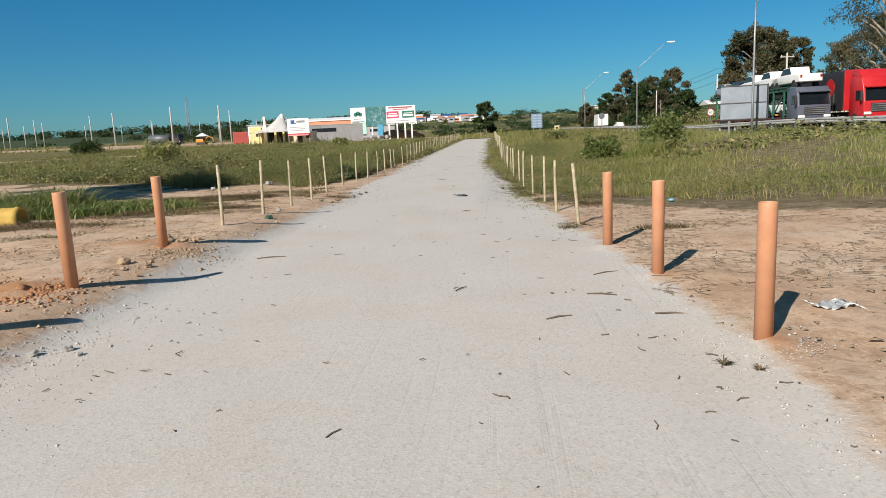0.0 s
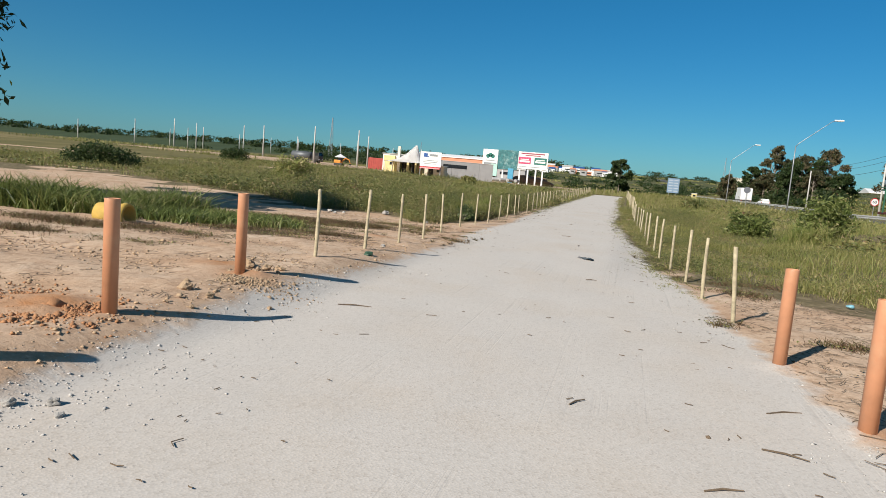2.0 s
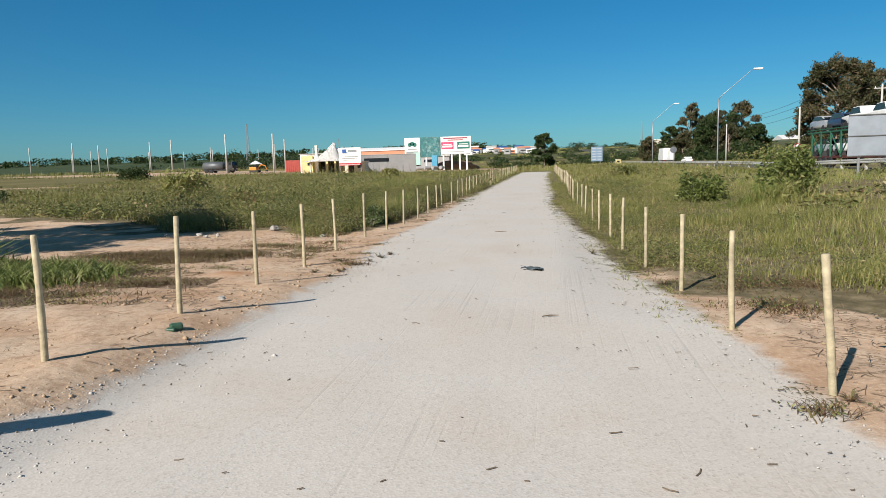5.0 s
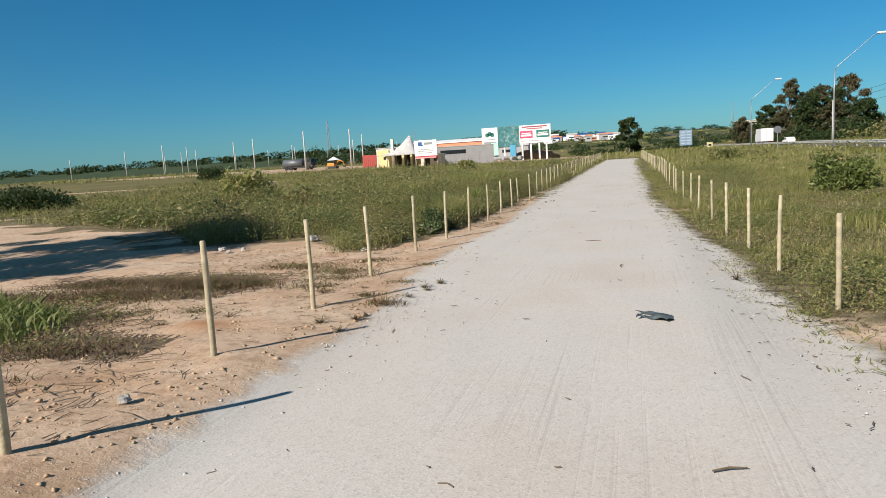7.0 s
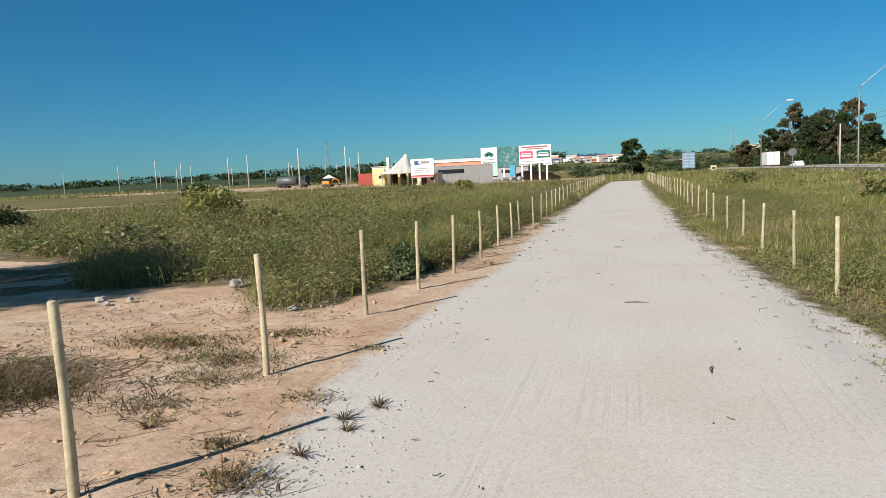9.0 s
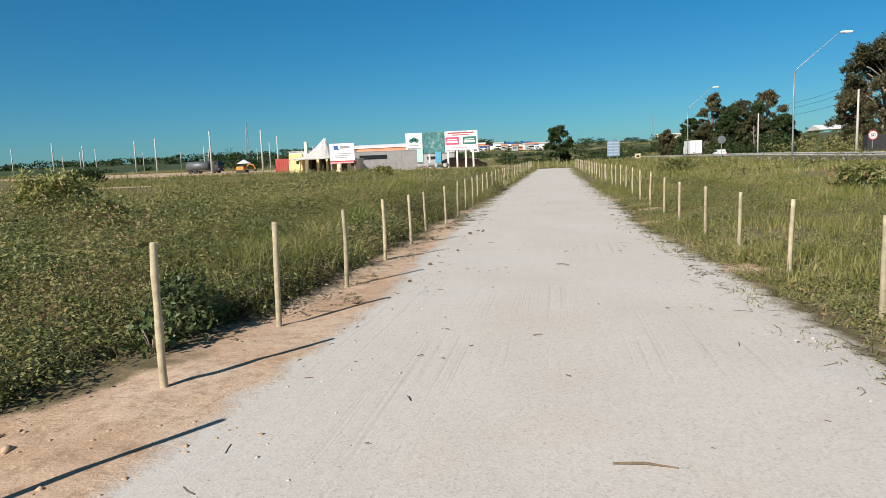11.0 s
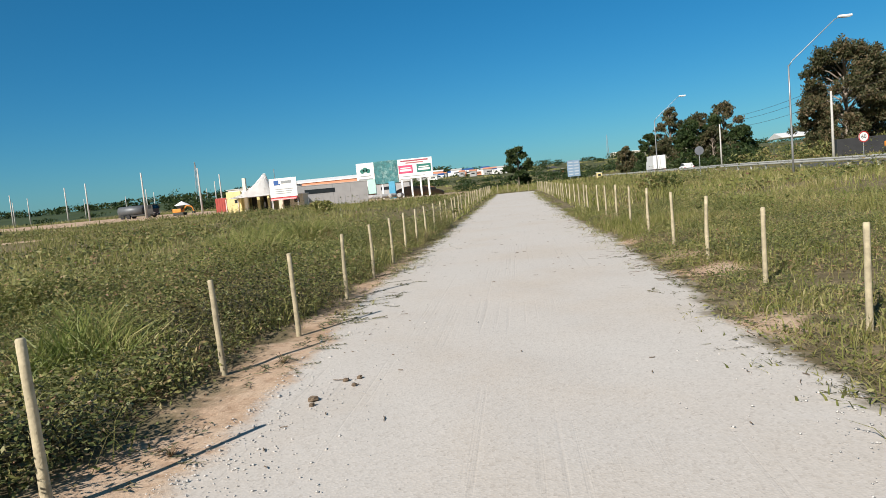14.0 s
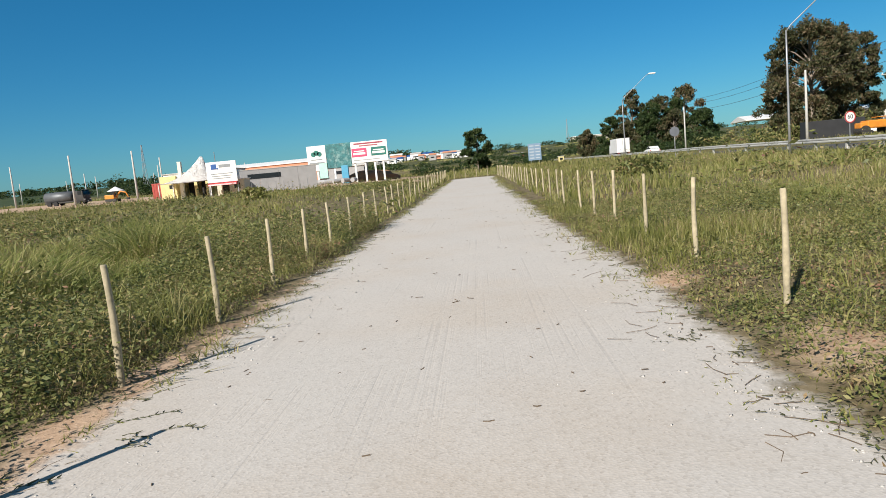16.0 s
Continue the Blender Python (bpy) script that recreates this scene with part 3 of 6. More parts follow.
rng = np.random.default_rng(11)
LUSH = foliage("lush_blades", [(0.0, (0.055, 0.08, 0.022)), (0.35, (0.12, 0.16, 0.04)), (0.75, (0.23, 0.26, 0.08)), (1.0, (0.38, 0.34, 0.16))], 0.6)
BROWN = foliage("half_dry_weeds", [(0.0, (0.06, 0.05, 0.025)), (0.25, (0.13, 0.12, 0.045)), (0.5, (0.19, 0.12, 0.065)), (0.75, (0.11, 0.065, 0.04)), (1.0, (0.26, 0.19, 0.11))], 1.2, 0.6, 0.2)
x, y = scatter(rng, 120000, -15, -4, 21, 56, lambda x, y: left_field(x, y) * (0.25 + 0.75 * clumpy(x, y, 0.6, 70)) * np.clip(1.25 - (-x - 4) / 16, 0.3, 1))
blades("grass_field", x, y, 0.5, 0.009, rng, GRASS, "knee-high green and straw grass of the field beside the path", lean=0.8)
x, y = scatter(rng, 170000, 0.3, 10, 10, 56, lambda x, y: right_field(x, y) * (0.2 + 0.8 * clumpy(x, y, 0.6, 72)) * np.clip(1.3 - x / 12, 0.3, 1))
blades("grass_verge", x, y, 0.25, 0.013, rng, GRASS, "rough green grass of the verge with dry stalks")
x, y = scatter(rng, 72000, 5, 20.8, 8, 70, lambda x, y: right_field(x, y) * (0.25 + 0.75 * clumpy(x, y, 0.3, 74)))
blades("tall_grass", x, y, 0.32, 0.016, rng, GRASS_DRY, "tall yellow-green grass on the slope below the road", lean=0.7)
x, y = scatter(rng, 105000, -62, -10, 24, 125, lambda x, y: left_field(x, y) * (0.15 + 0.85 * clumpy(x, y, 0.22, 76)) * (y > 40))
blades("far_grass", x, y, 0.42, 0.04, rng, GRASS, "weedy grass of the open field")
x, y = scatter(rng, 90000, -62, -10, 22, 60, lambda x, y: left_field(x, y) * (0.2 + 0.8 * clumpy(x, y, 0.3, 77)))
blades("mid_grass", x, y, 0.36, 0.025, rng, GRASS, "weedy grass of the open field")
x, y = scatter(rng, 62000, -6, 20.8, 54, 131, lambda x, y: off_road(x, y) * ((x < -4.4) | (x > 0.9) | (y > 111.5)) * (0.3 + 0.7 * clumpy(x, y, 0.25, 78)))
blades("far_verge", x, y, 0.42, 0.045, rng, GRASS, "rough grass along the far part of the path")
x, y = scatter(rng, 70000, -130, 22, 112, 260, lambda x, y: off_road(x, y) * (0.2 + 0.8 * clumpy(x, y, 0.1, 79)))
blades("distant_grass", x, y, 0.7, 0.14, rng, GRASS, "distant scrubby grassland")
x, y = scatter(rng, 50000, 36, 110, 20, 260, lambda x, y: 0.3 + 0.7 * clumpy(x, y, 0.1, 80))
blades("grass_across_road", x, y, 0.5, 0.09, rng, GRASS, "grass bank across the highway")

x, y = scatter(rng, 36000, -12, -3.9, 21.5, 56, lambda x, y: left_field(x, y) * clumpy(x, y, 0.7, 82, -0.75, 0.2) * np.clip(1.15 - (-x - 4.2) / 7, 0.2, 1))
herbs("weed_field", x, y, 0.66, 0.026, 24, rng, WEEDS, "dense low broad-leaved weeds beside the stakes")
x, y = scatter(rng, 38000, 0.4, 9, 12, 56, lambda x, y: right_field(x, y) * clumpy(x, y, 0.8, 84, -0.55, 0.3) * np.clip(1.3 - x / 9, 0.25, 1))
herbs("weed_verge", x, y, 0.3, 0.021, 14, rng, WEEDS, "small broad-leaved weeds on the verge")
x, y = scatter(rng, 32000, -60, 20, 26, 131, lambda x, y: np.maximum(left_field(x, y), right_field(x, y) * (x > 8)) * clumpy(x, y, 0.18, 86, 0.0, 0.5))
herbs("far_weeds", x, y, 0.55, 0.10, 9, rng, WEEDS, "dark weeds scattered over the field", 0.3)

# brown weeds, coloured darker to stand for shade inside the dense edge
SHADED_UNDERGROWTH = foliage("shaded_undergrowth", [(0.0, (0.022, 0.02, 0.012)), (0.4, (0.05, 0.048, 0.022)), (0.7, (0.095, 0.085, 0.04)), (1.0, (0.16, 0.12, 0.065))], 0.8, 0.6, 0.08)
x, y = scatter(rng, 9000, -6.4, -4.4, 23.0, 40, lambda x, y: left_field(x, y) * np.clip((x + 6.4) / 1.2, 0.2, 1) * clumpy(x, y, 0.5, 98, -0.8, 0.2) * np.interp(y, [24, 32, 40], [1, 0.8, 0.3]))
herbs("edge_undergrowth", x, y, 0.62, 0.024, 16, rng, SHADED_UNDERGROWTH, "brown-green undergrowth behind the stakes, its leaf colour darkened for shade in the gaps", 0.12)
x, y = scatter(rng, 14000, -27, -9, 22.5, 44, lambda x, y: left_field(x, y) * (0.35 + 0.65 * clumpy(x, y, 0.5, 88)))
herbs("rank_weeds", x, y, 0.75, 0.045, 15, rng, WEEDS, "rank dark weeds at the edge of the bare soil", 0.18)
x, y = scatter(rng, 2600, -55, 20, 40, 120, lambda x, y: np.maximum(left_field(x, y), right_field(x, y) * (x > 3)) * clumpy(x, y, 0.4, 96, 0.1, 0.5))
herbs("field_clumps", x, y, 0.95, 0.06, 46, rng, WEEDS, "leafy clumps standing above the field grass", 0.32)
LUSH_SPOTS = [(-8.0, 45.2, 1.6, 1.3), (-9.1, 50.5, 1.8, 1.6), (-6.2, 35.4, 0.8, 0.8), (-10.2, 40.0, 1.5, 1.2), (-8.3, 48.0, 1.6, 1.2), (-6.4, 32.6, 0.7, 0.6), (-12.0, 56.0, 3.0, 2.0), (7.8, 30.0, 1.0, 0.7), (10.5, 37.0, 1.6, 1.0)]
px = np.concatenate([cx + rng.normal(size=int(1500 * rx * ry)) * rx * 0.5 for cx, cy, rx, ry in LUSH_SPOTS])
py = np.concatenate([cy + rng.normal(size=int(1500 * rx * ry)) * ry * 0.5 for cx, cy, rx, ry in LUSH_SPOTS])
blades("reed_grass", px, py, 0.72, 0.02, rng, GRASS_DRY, "bright long-bladed grass patches in the field", lean=0.8)

# thick green grass island and low weed patches on the bare soil
x, y = scatter(rng, 24000, -17, -6.6, 11.2, 17.4, lambda x, y: smooth((1 - ((x + 11.4) / 4.9) ** 2 - ((y - 14.4 - 0.12 * (x + 11)) / 2.2) ** 2) / 0.3))
blades("lush_grass", x, y, 0.55, 0.032, rng, LUSH, "lush long-bladed green grass clump on bare soil", lean=0.95)
PATCHES = [(-6.3, 14.6, 1.1, 0.5), (-8.2, 16.2, 1.6, 0.8), (-7.0, 18.2, 1.5, 0.4), (-4.9, 18.8, 0.55, 0.3), (-4.7, 18.0, 0.5, 0.25), (-6.3, 18.2, 0.8, 0.3), (-7.6, 11.2, 1.3, 0.35), (-6.0, 12.6, 0.9, 0.3), (-3.6, 18.4, 0.3, 0.15), (-3.3, 16.9, 0.3, 0.15), (-9.5, 10.6, 1.6, 0.4), (-6.9, 9.2, 0.8, 0.3), (-6.2, 20.1, 0.9, 0.3), (3.6, 9.3, 0.5, 0.2), (2.9, 13.4, 0.6, 0.4), (3.4, 15.0, 0.9, 0.5), (2.6, 16.4, 0.5, 0.5), (2.2, 9.9, 0.2, 0.12), (-7.2, 16.0, 1.2, 0.5), (-9.0, 18.4, 1.4, 0.4), (-5.6, 16.2, 0.5, 0.2), (-3.8, 17.4, 0.25, 0.1), (-3.7, 20.0, 0.25, 0.1), (-5.4, 10.2, 0.6, 0.2), (-8.6, 9.0, 1.0, 0.3), (-4.9, 20.6, 0.5, 0.2), (-9.6, 15.6, 2.0, 0.9), (-8.0, 17.2, 1.6, 0.6), (-10.5, 17.0, 1.6, 0.6), (-7.6, 13.2, 1.0, 0.4)]
PATCHES += [(-5.15, 19.4, 0.7, 0.35), (-7.5, 18.8, 1.2, 0.5), (-5.7, 14.4, 0.8, 0.35), (-8.0, 15.6, 1.0, 0.4), (-6.8, 18.1, 0.9, 0.3), (-4.8, 18.75, 0.5, 0.2), (-5.9, 13.2, 0.7, 0.25), (2.5, 17.2, 0.7, 0.25), (2.4, 15.4, 0.3, 0.15)]
px, py = [], []
for cx, cy, rx, ry in PATCHES:
    n = int(3000 * rx * ry) + 45
    px.append(cx + rng.normal(size=n) * rx * 0.5)
    py.append(cy + rng.normal(size=n) * ry * 0.6)
px, py = np.concatenate(px), np.concatenate(py)
blades("weed_patch", px, py, 0.12, 0.011, rng, BROWN, "low half-dry weed patches on the bare soil", "weeds", lean=1.6)
herbs("weed_leaves", px[::9], py[::9], 0.09, 0.02, 4, rng, WEEDS, "small leaves of the low weed patches", 0.05)

# grass creeping over the gravel edges
n = 5200
y = rng.uniform(12, 100, n)
right_side = rng.random(n) < 0.6
x = np.where(right_side, right_edge(y) + rng.normal(size=n) * 0.22 + 0.05 - np.abs(rng.normal(size=n)) * 0.22 * clumpy(y * 0, y, 0.9, 90), left_edge(y) - 0.15 + np.abs(rng.normal(size=n)) * 0.2)
keep = right_side | (y > 36)
blades("creeping_grass", x[keep], y[keep], 0.07, 0.02, rng, GRASS, "creeping grass runners spreading over the gravel edge", lean=3.0)
xs, ys = scatter(rng, 240000, -5.2, 3.4, 14, 60, lambda x, y: np.maximum(smooth((x - right_edge(y) - 0.02 + 0.25 * lattice(x * 2, y * 2, 93)) / 0.3) * (x < right_edge(y) + 1.6) * smooth((y - 15) / 3) * (1 - 0.85 * bare_spot(x, y)), smooth((left_edge(y) - 0.25 - x) / 0.3) * (x > -5.0) * smooth((y - 36) / 4)))
blades("low_turf", xs, ys, 0.11, 0.012, rng, GRASS, "low trodden turf and straw along the path edge", lean=1.6)
herbs("low_weeds", xs[::9], ys[::9], 0.08, 0.022, 5, rng, WEEDS, "small flat weeds along the path edge", 0.07)
x, y = np.repeat(x[keep][::3], 5), np.repeat(y[keep][::3], 5)
blades("creeping_tufts", x + rng.normal(size=len(x)) * 0.06, y + rng.normal(size=len(x)) * 0.06, 0.1, 0.012, rng, GRASS, "small tufts at the gravel edge", lean=1.3)


RUNNER = foliage("runner_leaves", [(0.0, (0.06, 0.065, 0.035)), (0.5, (0.12, 0.12, 0.065)), (1.0, (0.22, 0.19, 0.11))], 1.0, 0.6, 0.2)


def creepers(name, anchors, rng, label):
    """Flat runners: winding stems that start at (x, y), head along an angle and carry small paired leaves."""
    verts, quads = [], []

    def ribbon(p, q, w, lift, tip=0.8):
        d = np.array([q[0] - p[0], q[1] - p[1]])
        n = np.array([-d[1], d[0]]) / (np.hypot(*d) + 1e-9) * w
        k = len(verts)
        for (a, b), z in ((p - n, 0.0), (p + n, lift), (q + n * tip, lift), (q - n * tip, lift * 0.6)):
            verts.append((a, b, z + 0.008))
        quads.append((k, k + 1, k + 2, k + 3))

    for x, y, angle, length in anchors:
        p, a = np.array([x, y]), angle
        for i in range(int(length / 0.05)):
            q = p + 0.05 * np.array([math.cos(a), math.sin(a)])
            ribbon(p, q, 0.0022, 0.004)
            for side in (-1, 1):
                if rng.random() < 0.9:
                    b = a + side * rng.uniform(0.4, 1.2)
                    ribbon(q, q + rng.uniform(0.02, 0.07) * np.array([math.cos(b), math.sin(b)]), 0.0028, rng.uniform(0.002, 0.014), 0.1)
            p, a = q, a + rng.normal() * 0.4
    v = np.array(verts)
    v[:, 2] += height(v[:, 0], v[:, 1])
    tagged(link(name, from_arrays(name, v, quads=np.array(quads)), RUNNER), label, "weeds", "", "stuff")


anchors = []
for k in range(420):
    y = 16 + 62 * rng.random() ** 1.3
    if rng.random() < 0.3 + 0.7 * clumpy(y * 0 + 3.0, np.array([y]), 0.7, 140)[0]:
        anchors.append((float(right_edge(y)) + rng.uniform(0.0, 0.45), y, math.pi + rng.normal() * 0.6, rng.uniform(0.15, 0.55)))
for cx, cy, spread, n in [(0.75, 39.6, 0.25, 22), (0.8, 38.6, 0.25, 26), (0.6, 37.6, 0.3, 22), (0.7, 41.3, 0.3, 14), (0.75, 34.6, 0.4, 16), (1.1, 28.6, 0.35, 26), (0.9, 30.0, 0.3, 12), (1.55, 21.8, 0.25, 14), (1.75, 19.2, 0.25, 14), (2.0, 17.6, 0.25, 12), (2.3, 15.3, 0.15, 6), (2.42, 10.2, 0.08, 7)]:
    for k in range(n):
        anchors.append((cx + rng.normal() * spread, cy + rng.normal() * spread * 1.4, math.pi + rng.normal() * 0.7, rng.uniform(0.12, 0.36)))
for k in range(190):
    y = rng.uniform(35, 80)
    anchors.append((float(left_edge(y)) - rng.uniform(0.05, 0.5), y, rng.normal() * 0.6, rng.uniform(0.2, 0.65)))
for k in range(24):
    anchors.append((-4.0 + rng.normal() * 0.2, rng.uniform(37, 40.5), rng.normal() * 0.6, rng.uniform(0.2, 0.6)))
for k in range(26):
    anchors.append((-4.35 + rng.normal() * 0.12, rng.uniform(25, 34), rng.normal() * 0.9, rng.uniform(0.12, 0.35)))
for cx, cy, spread, n in [(-4.2, 28.3, 0.14, 12), (-4.0, 26.7, 0.1, 8), (-4.15, 30.6, 0.18, 14), (-4.2, 32.9, 0.15, 12), (-4.2, 35.2, 0.2, 16), (-4.1, 37.4, 0.2, 16)]:
    for k in range(n):
        anchors.append((cx + rng.normal() * spread, cy + rng.normal() * spread * 2, rng.normal() * 1.2, rng.uniform(0.1, 0.25)))
creepers("creeping_runners", anchors, rng, "dark creeping runners with small leaves lying over the gravel edge")


def grass_tuft(x, y, r, n):
    """A small star of bent blades."""
    bm = bmesh.new()
    for k in range(n):
        a, L, up = rng.uniform(0, 2 * math.pi), r * rng.uniform(0.5, 1.2), rng.uniform(0.15, 0.9)
        c, d = math.cos(a), math.sin(a)
        w = 0.004
        pts = [(0.0, 0.0, -0.01), (0.5 * L * c, 0.5 * L * d, L * up * 0.6), (L * c, L * d, L * up * 0.55)]
        vs = [bm.verts.new((p[0] - d * s_ * w, p[1] + c * s_ * w, p[2])) for p in pts[:2] for s_ in (-1, 1)] + [bm.verts.new(pts[2])]
        bm.faces.new((vs[0], vs[1], vs[3], vs[2]))
        bm.faces.new((vs[2], vs[3], vs[4]))
    ob = part("grass_tuft", bm, BROWN)
    ob.matrix_world = pose(*at(x, y))
    tagged(ob, "small spiky half-dry grass tuft on bare soil", "grass", "grass tufts")


for x, y, r, n in [(-3.11, 18.0, 0.14, 40), (-3.3, 16.0, 0.16, 46), (-3.12, 17.35, 0.12, 36), (-3.64, 15.75, 0.13, 40), (-3.0, 17.8, 0.1, 30), (-4.0, 17.9, 0.1, 26), (-4.5, 17.6, 0.14, 36), (-3.3, 15.5, 0.1, 24), (-2.95, 18.3, 0.15, 40), (1.14, 18.85, 0.14, 34), (1.98, 15.25, 0.16, 40), (-5.0, 16.0, 0.12, 30), (-5.6, 15.5, 0.14, 34), (-6.0, 17.2, 0.22, 44), (-3.75, 26.6, 0.12, 30), (-4.05, 33.0, 0.12, 30), (-4.1, 35.3, 0.16, 40), (2.45, 10.15, 0.13, 34), (2.52, 3.1, 0.1, 26), (2.7, 2.95, 0.07, 20)]:
    grass_tuft(x, y, r, n)


# ---- litter, stones and twigs ----
STONE = surface("clod", (0.42, 0.30, 0.19), 0.2, 12, 0.95, 0, 0.7, 60, (0.3, 0.2, 0.12), 0.5, 0.15)
GREY_STONE = surface("grey_stone", (0.42, 0.40, 0.37), 0.2, 12, 0.95, 0, 0.6, 60, (0.25, 0.23, 0.2), 0.5, 0.15)
TWIG = surface("dry_twig", (0.16, 0.115, 0.075), 0.3, 12, 0.9, 0, 0.4, 60, None, 0, 0.2)


def rock_mesh(name, r, seed, mat):
    rng = np.random.default_rng(seed)
    bm = bmesh.new()
    bmesh.ops.create_icosphere(bm, subdivisions=3, radius=r)
    ph = rng.uniform(0, 6, 6)
    for v in bm.verts:
        d = v.co.normalized()
        v.co *= 1 + 0.2 * math.sin(d.x * 3 + ph[0]) * math.sin(d.y * 4 + ph[1]) + 0.12 * math.sin(d.z * 7 + ph[2]) + 0.16 * noise.noise(d * 2.6 + Vector((ph[3], ph[4], ph[5]))) + 0.09 * noise.noise(d * 7 + Vector((ph[3], 0, 0))) + rng.normal() * 0.012
        v.co.z *= 0.75
    me = bpy.data.meshes.new(name)
    bm.to_mesh(me)
    bm.free()
    me.materials.append(mat)
    return me


ROCKS = [rock_mesh("clod", 1.0, k, STONE) for k in range(4)]
DARK_CLODS = [rock_mesh("dark_clod", 1.0, k + 20, TWIG) for k in range(2)]
PEBBLES = [rock_mesh("stone", 1.0, k + 9, GREY_STONE) for k in range(3)]


def put_rock(name, me, x, y, r, label, group):
    ob = new(name, me)
    ob.matrix_world = pose(*at(x, y, r * 0.35), rng.uniform(-20, 20), rng.uniform(-20, 20), rng.uniform(0, 360)) @ Matrix.Diagonal((r * rng.uniform(0.8, 1.2), r * rng.uniform(0.8, 1.2), r, 1))
    tagged(ob, label, "stone", group)


for x, y, r in [(-4.2, 8.45, 0.1), (-3.9, 8.42, 0.06), (-3.78, 8.52, 0.045), (-3.7, 8.5, 0.04), (-3.95, 8.3, 0.035), (-3.85, 6.6, 0.07), (-3.5, 6.55, 0.05), (-4.05, 6.9, 0.045), (-3.02, 7.0, 0.03), (-3.4, 6.1, 0.03), (-3.3, 8.1, 0.03), (-4.35, 8.2, 0.03), (-3.65, 8.3, 0.025)]:
    put_rock("clod", ROCKS[int(rng.integers(4))], x, y, r, "clod of dry orange soil lying near a bollard", "soil clods")
for x, y, r in [(-2.75, 3.75, 0.045), (-2.95, 3.6, 0.035), (-2.55, 3.6, 0.03), (-3.9, 13.0, 0.05), (-9.5, 22.5, 0.09), (-10.6, 22.6, 0.07), (-7.9, 24.0, 0.13), (-6.4, 23.2, 0.11), (-5.7, 22.0, 0.06), (-9.0, 22.6, 0.06), (-9.2, 22.3, 0.05)]:
    put_rock("stone", PEBBLES[int(rng.integers(3))], x, y, r, "grey rubble stone lying on the soil", "rubble stones")


def bits(name, x, y, size, rng, mat, label, category, tall=0.7):
    """Many tiny irregular crumbs as one heap of stuff."""
    n = len(x)
    base = np.array([[1, 0, 0], [-0.5, 0.9, 0], [-0.6, -0.8, 0], [0.1, 0.05, 0.9], [0.05, 0, -0.6]])
    a, s = rng.uniform(0, 6.3, n), size * rng.lognormal(0, 0.45, n)
    rot = np.stack([np.stack([np.cos(a), -np.sin(a)], 1), np.stack([np.sin(a), np.cos(a)], 1)], 1)
    jig = base[None] * rng.uniform(0.6, 1.3, (n, 5, 3))
    xy = np.einsum("nij,nkj->nki", rot, jig[:, :, :2])
    v = np.concatenate([xy, jig[:, :, 2:] * tall], 2) * s[:, None, None]
    v += np.stack([x, y, height(x, y) + s * 0.1], 1)[:, None]
    k = np.arange(n)[:, None] * 5
    t = np.concatenate([k + f for f in ([0, 1, 3], [1, 2, 3], [2, 0, 3], [1, 0, 4], [2, 1, 4], [0, 2, 4])])
    return tagged(link(name, from_arrays(name, v.reshape(-1, 3), tris=t), mat), label, category, "", "stuff")


CRUMB = surface("gravel_crumb", (0.50, 0.48, 0.45), 0.25, 20, 0.95, 0, 0.3)
n = 16000
y = rng.uniform(-1, 48, n)
x = np.where(rng.random(n) < 0.7, left_edge(y) + np.abs(rng.normal(size=n)) * 0.5 - 0.12, right_edge(y) - np.abs(rng.normal(size=n)) * 0.4)
bits("gravel_crumbs", x, y, 0.0075, rng, CRUMB, "loose white gravel crumbs along the path edges", "gravel")
n = 8000
x, y = rng.uniform(-9, -3.2, n), rng.uniform(1, 23, n)
bits("soil_crumbs", x, y, 0.016, rng, STONE, "loose crumbs of dry orange soil", "soil")
n = 2600
bits("dug_soil", -4.35 + rng.normal(size=n) * 0.36, 5.05 + rng.normal(size=n) * 0.3, 0.017, rng, surface("dug_soil", (0.40, 0.20, 0.095), 0.25, 10, 0.95, 0, 0.5), "heap of freshly dug orange soil beside a bollard", "soil")
n = 1500
bits("spoil_grit", -3.75 + rng.normal(size=n) * 0.34, 7.65 + rng.normal(size=n) * 0.22, 0.014, rng, STONE, "gritty dug soil round a bollard's foot", "soil")
n = 900
bits("edge_rubble", np.concatenate([left_edge(rng.uniform(3, 24, n)) + rng.normal(size=n) * 0.25, rng.normal(size=n) * 0.18 + 2.95]), np.concatenate([rng.uniform(3, 24, n), 3.45 + rng.normal(size=n) * 0.16]), 0.0065, rng, CRUMB, "pale broken grit along the gravel edge", "gravel")
n = 2200
bits("soil_litter", rng.uniform(2.6, 9, n), rng.uniform(2, 13, n), 0.017, rng, surface("litter_soil", (0.3, 0.22, 0.14), 0.3, 10, 0.95), "dry litter and crumbs on bare brown soil", "litter", 0.3)


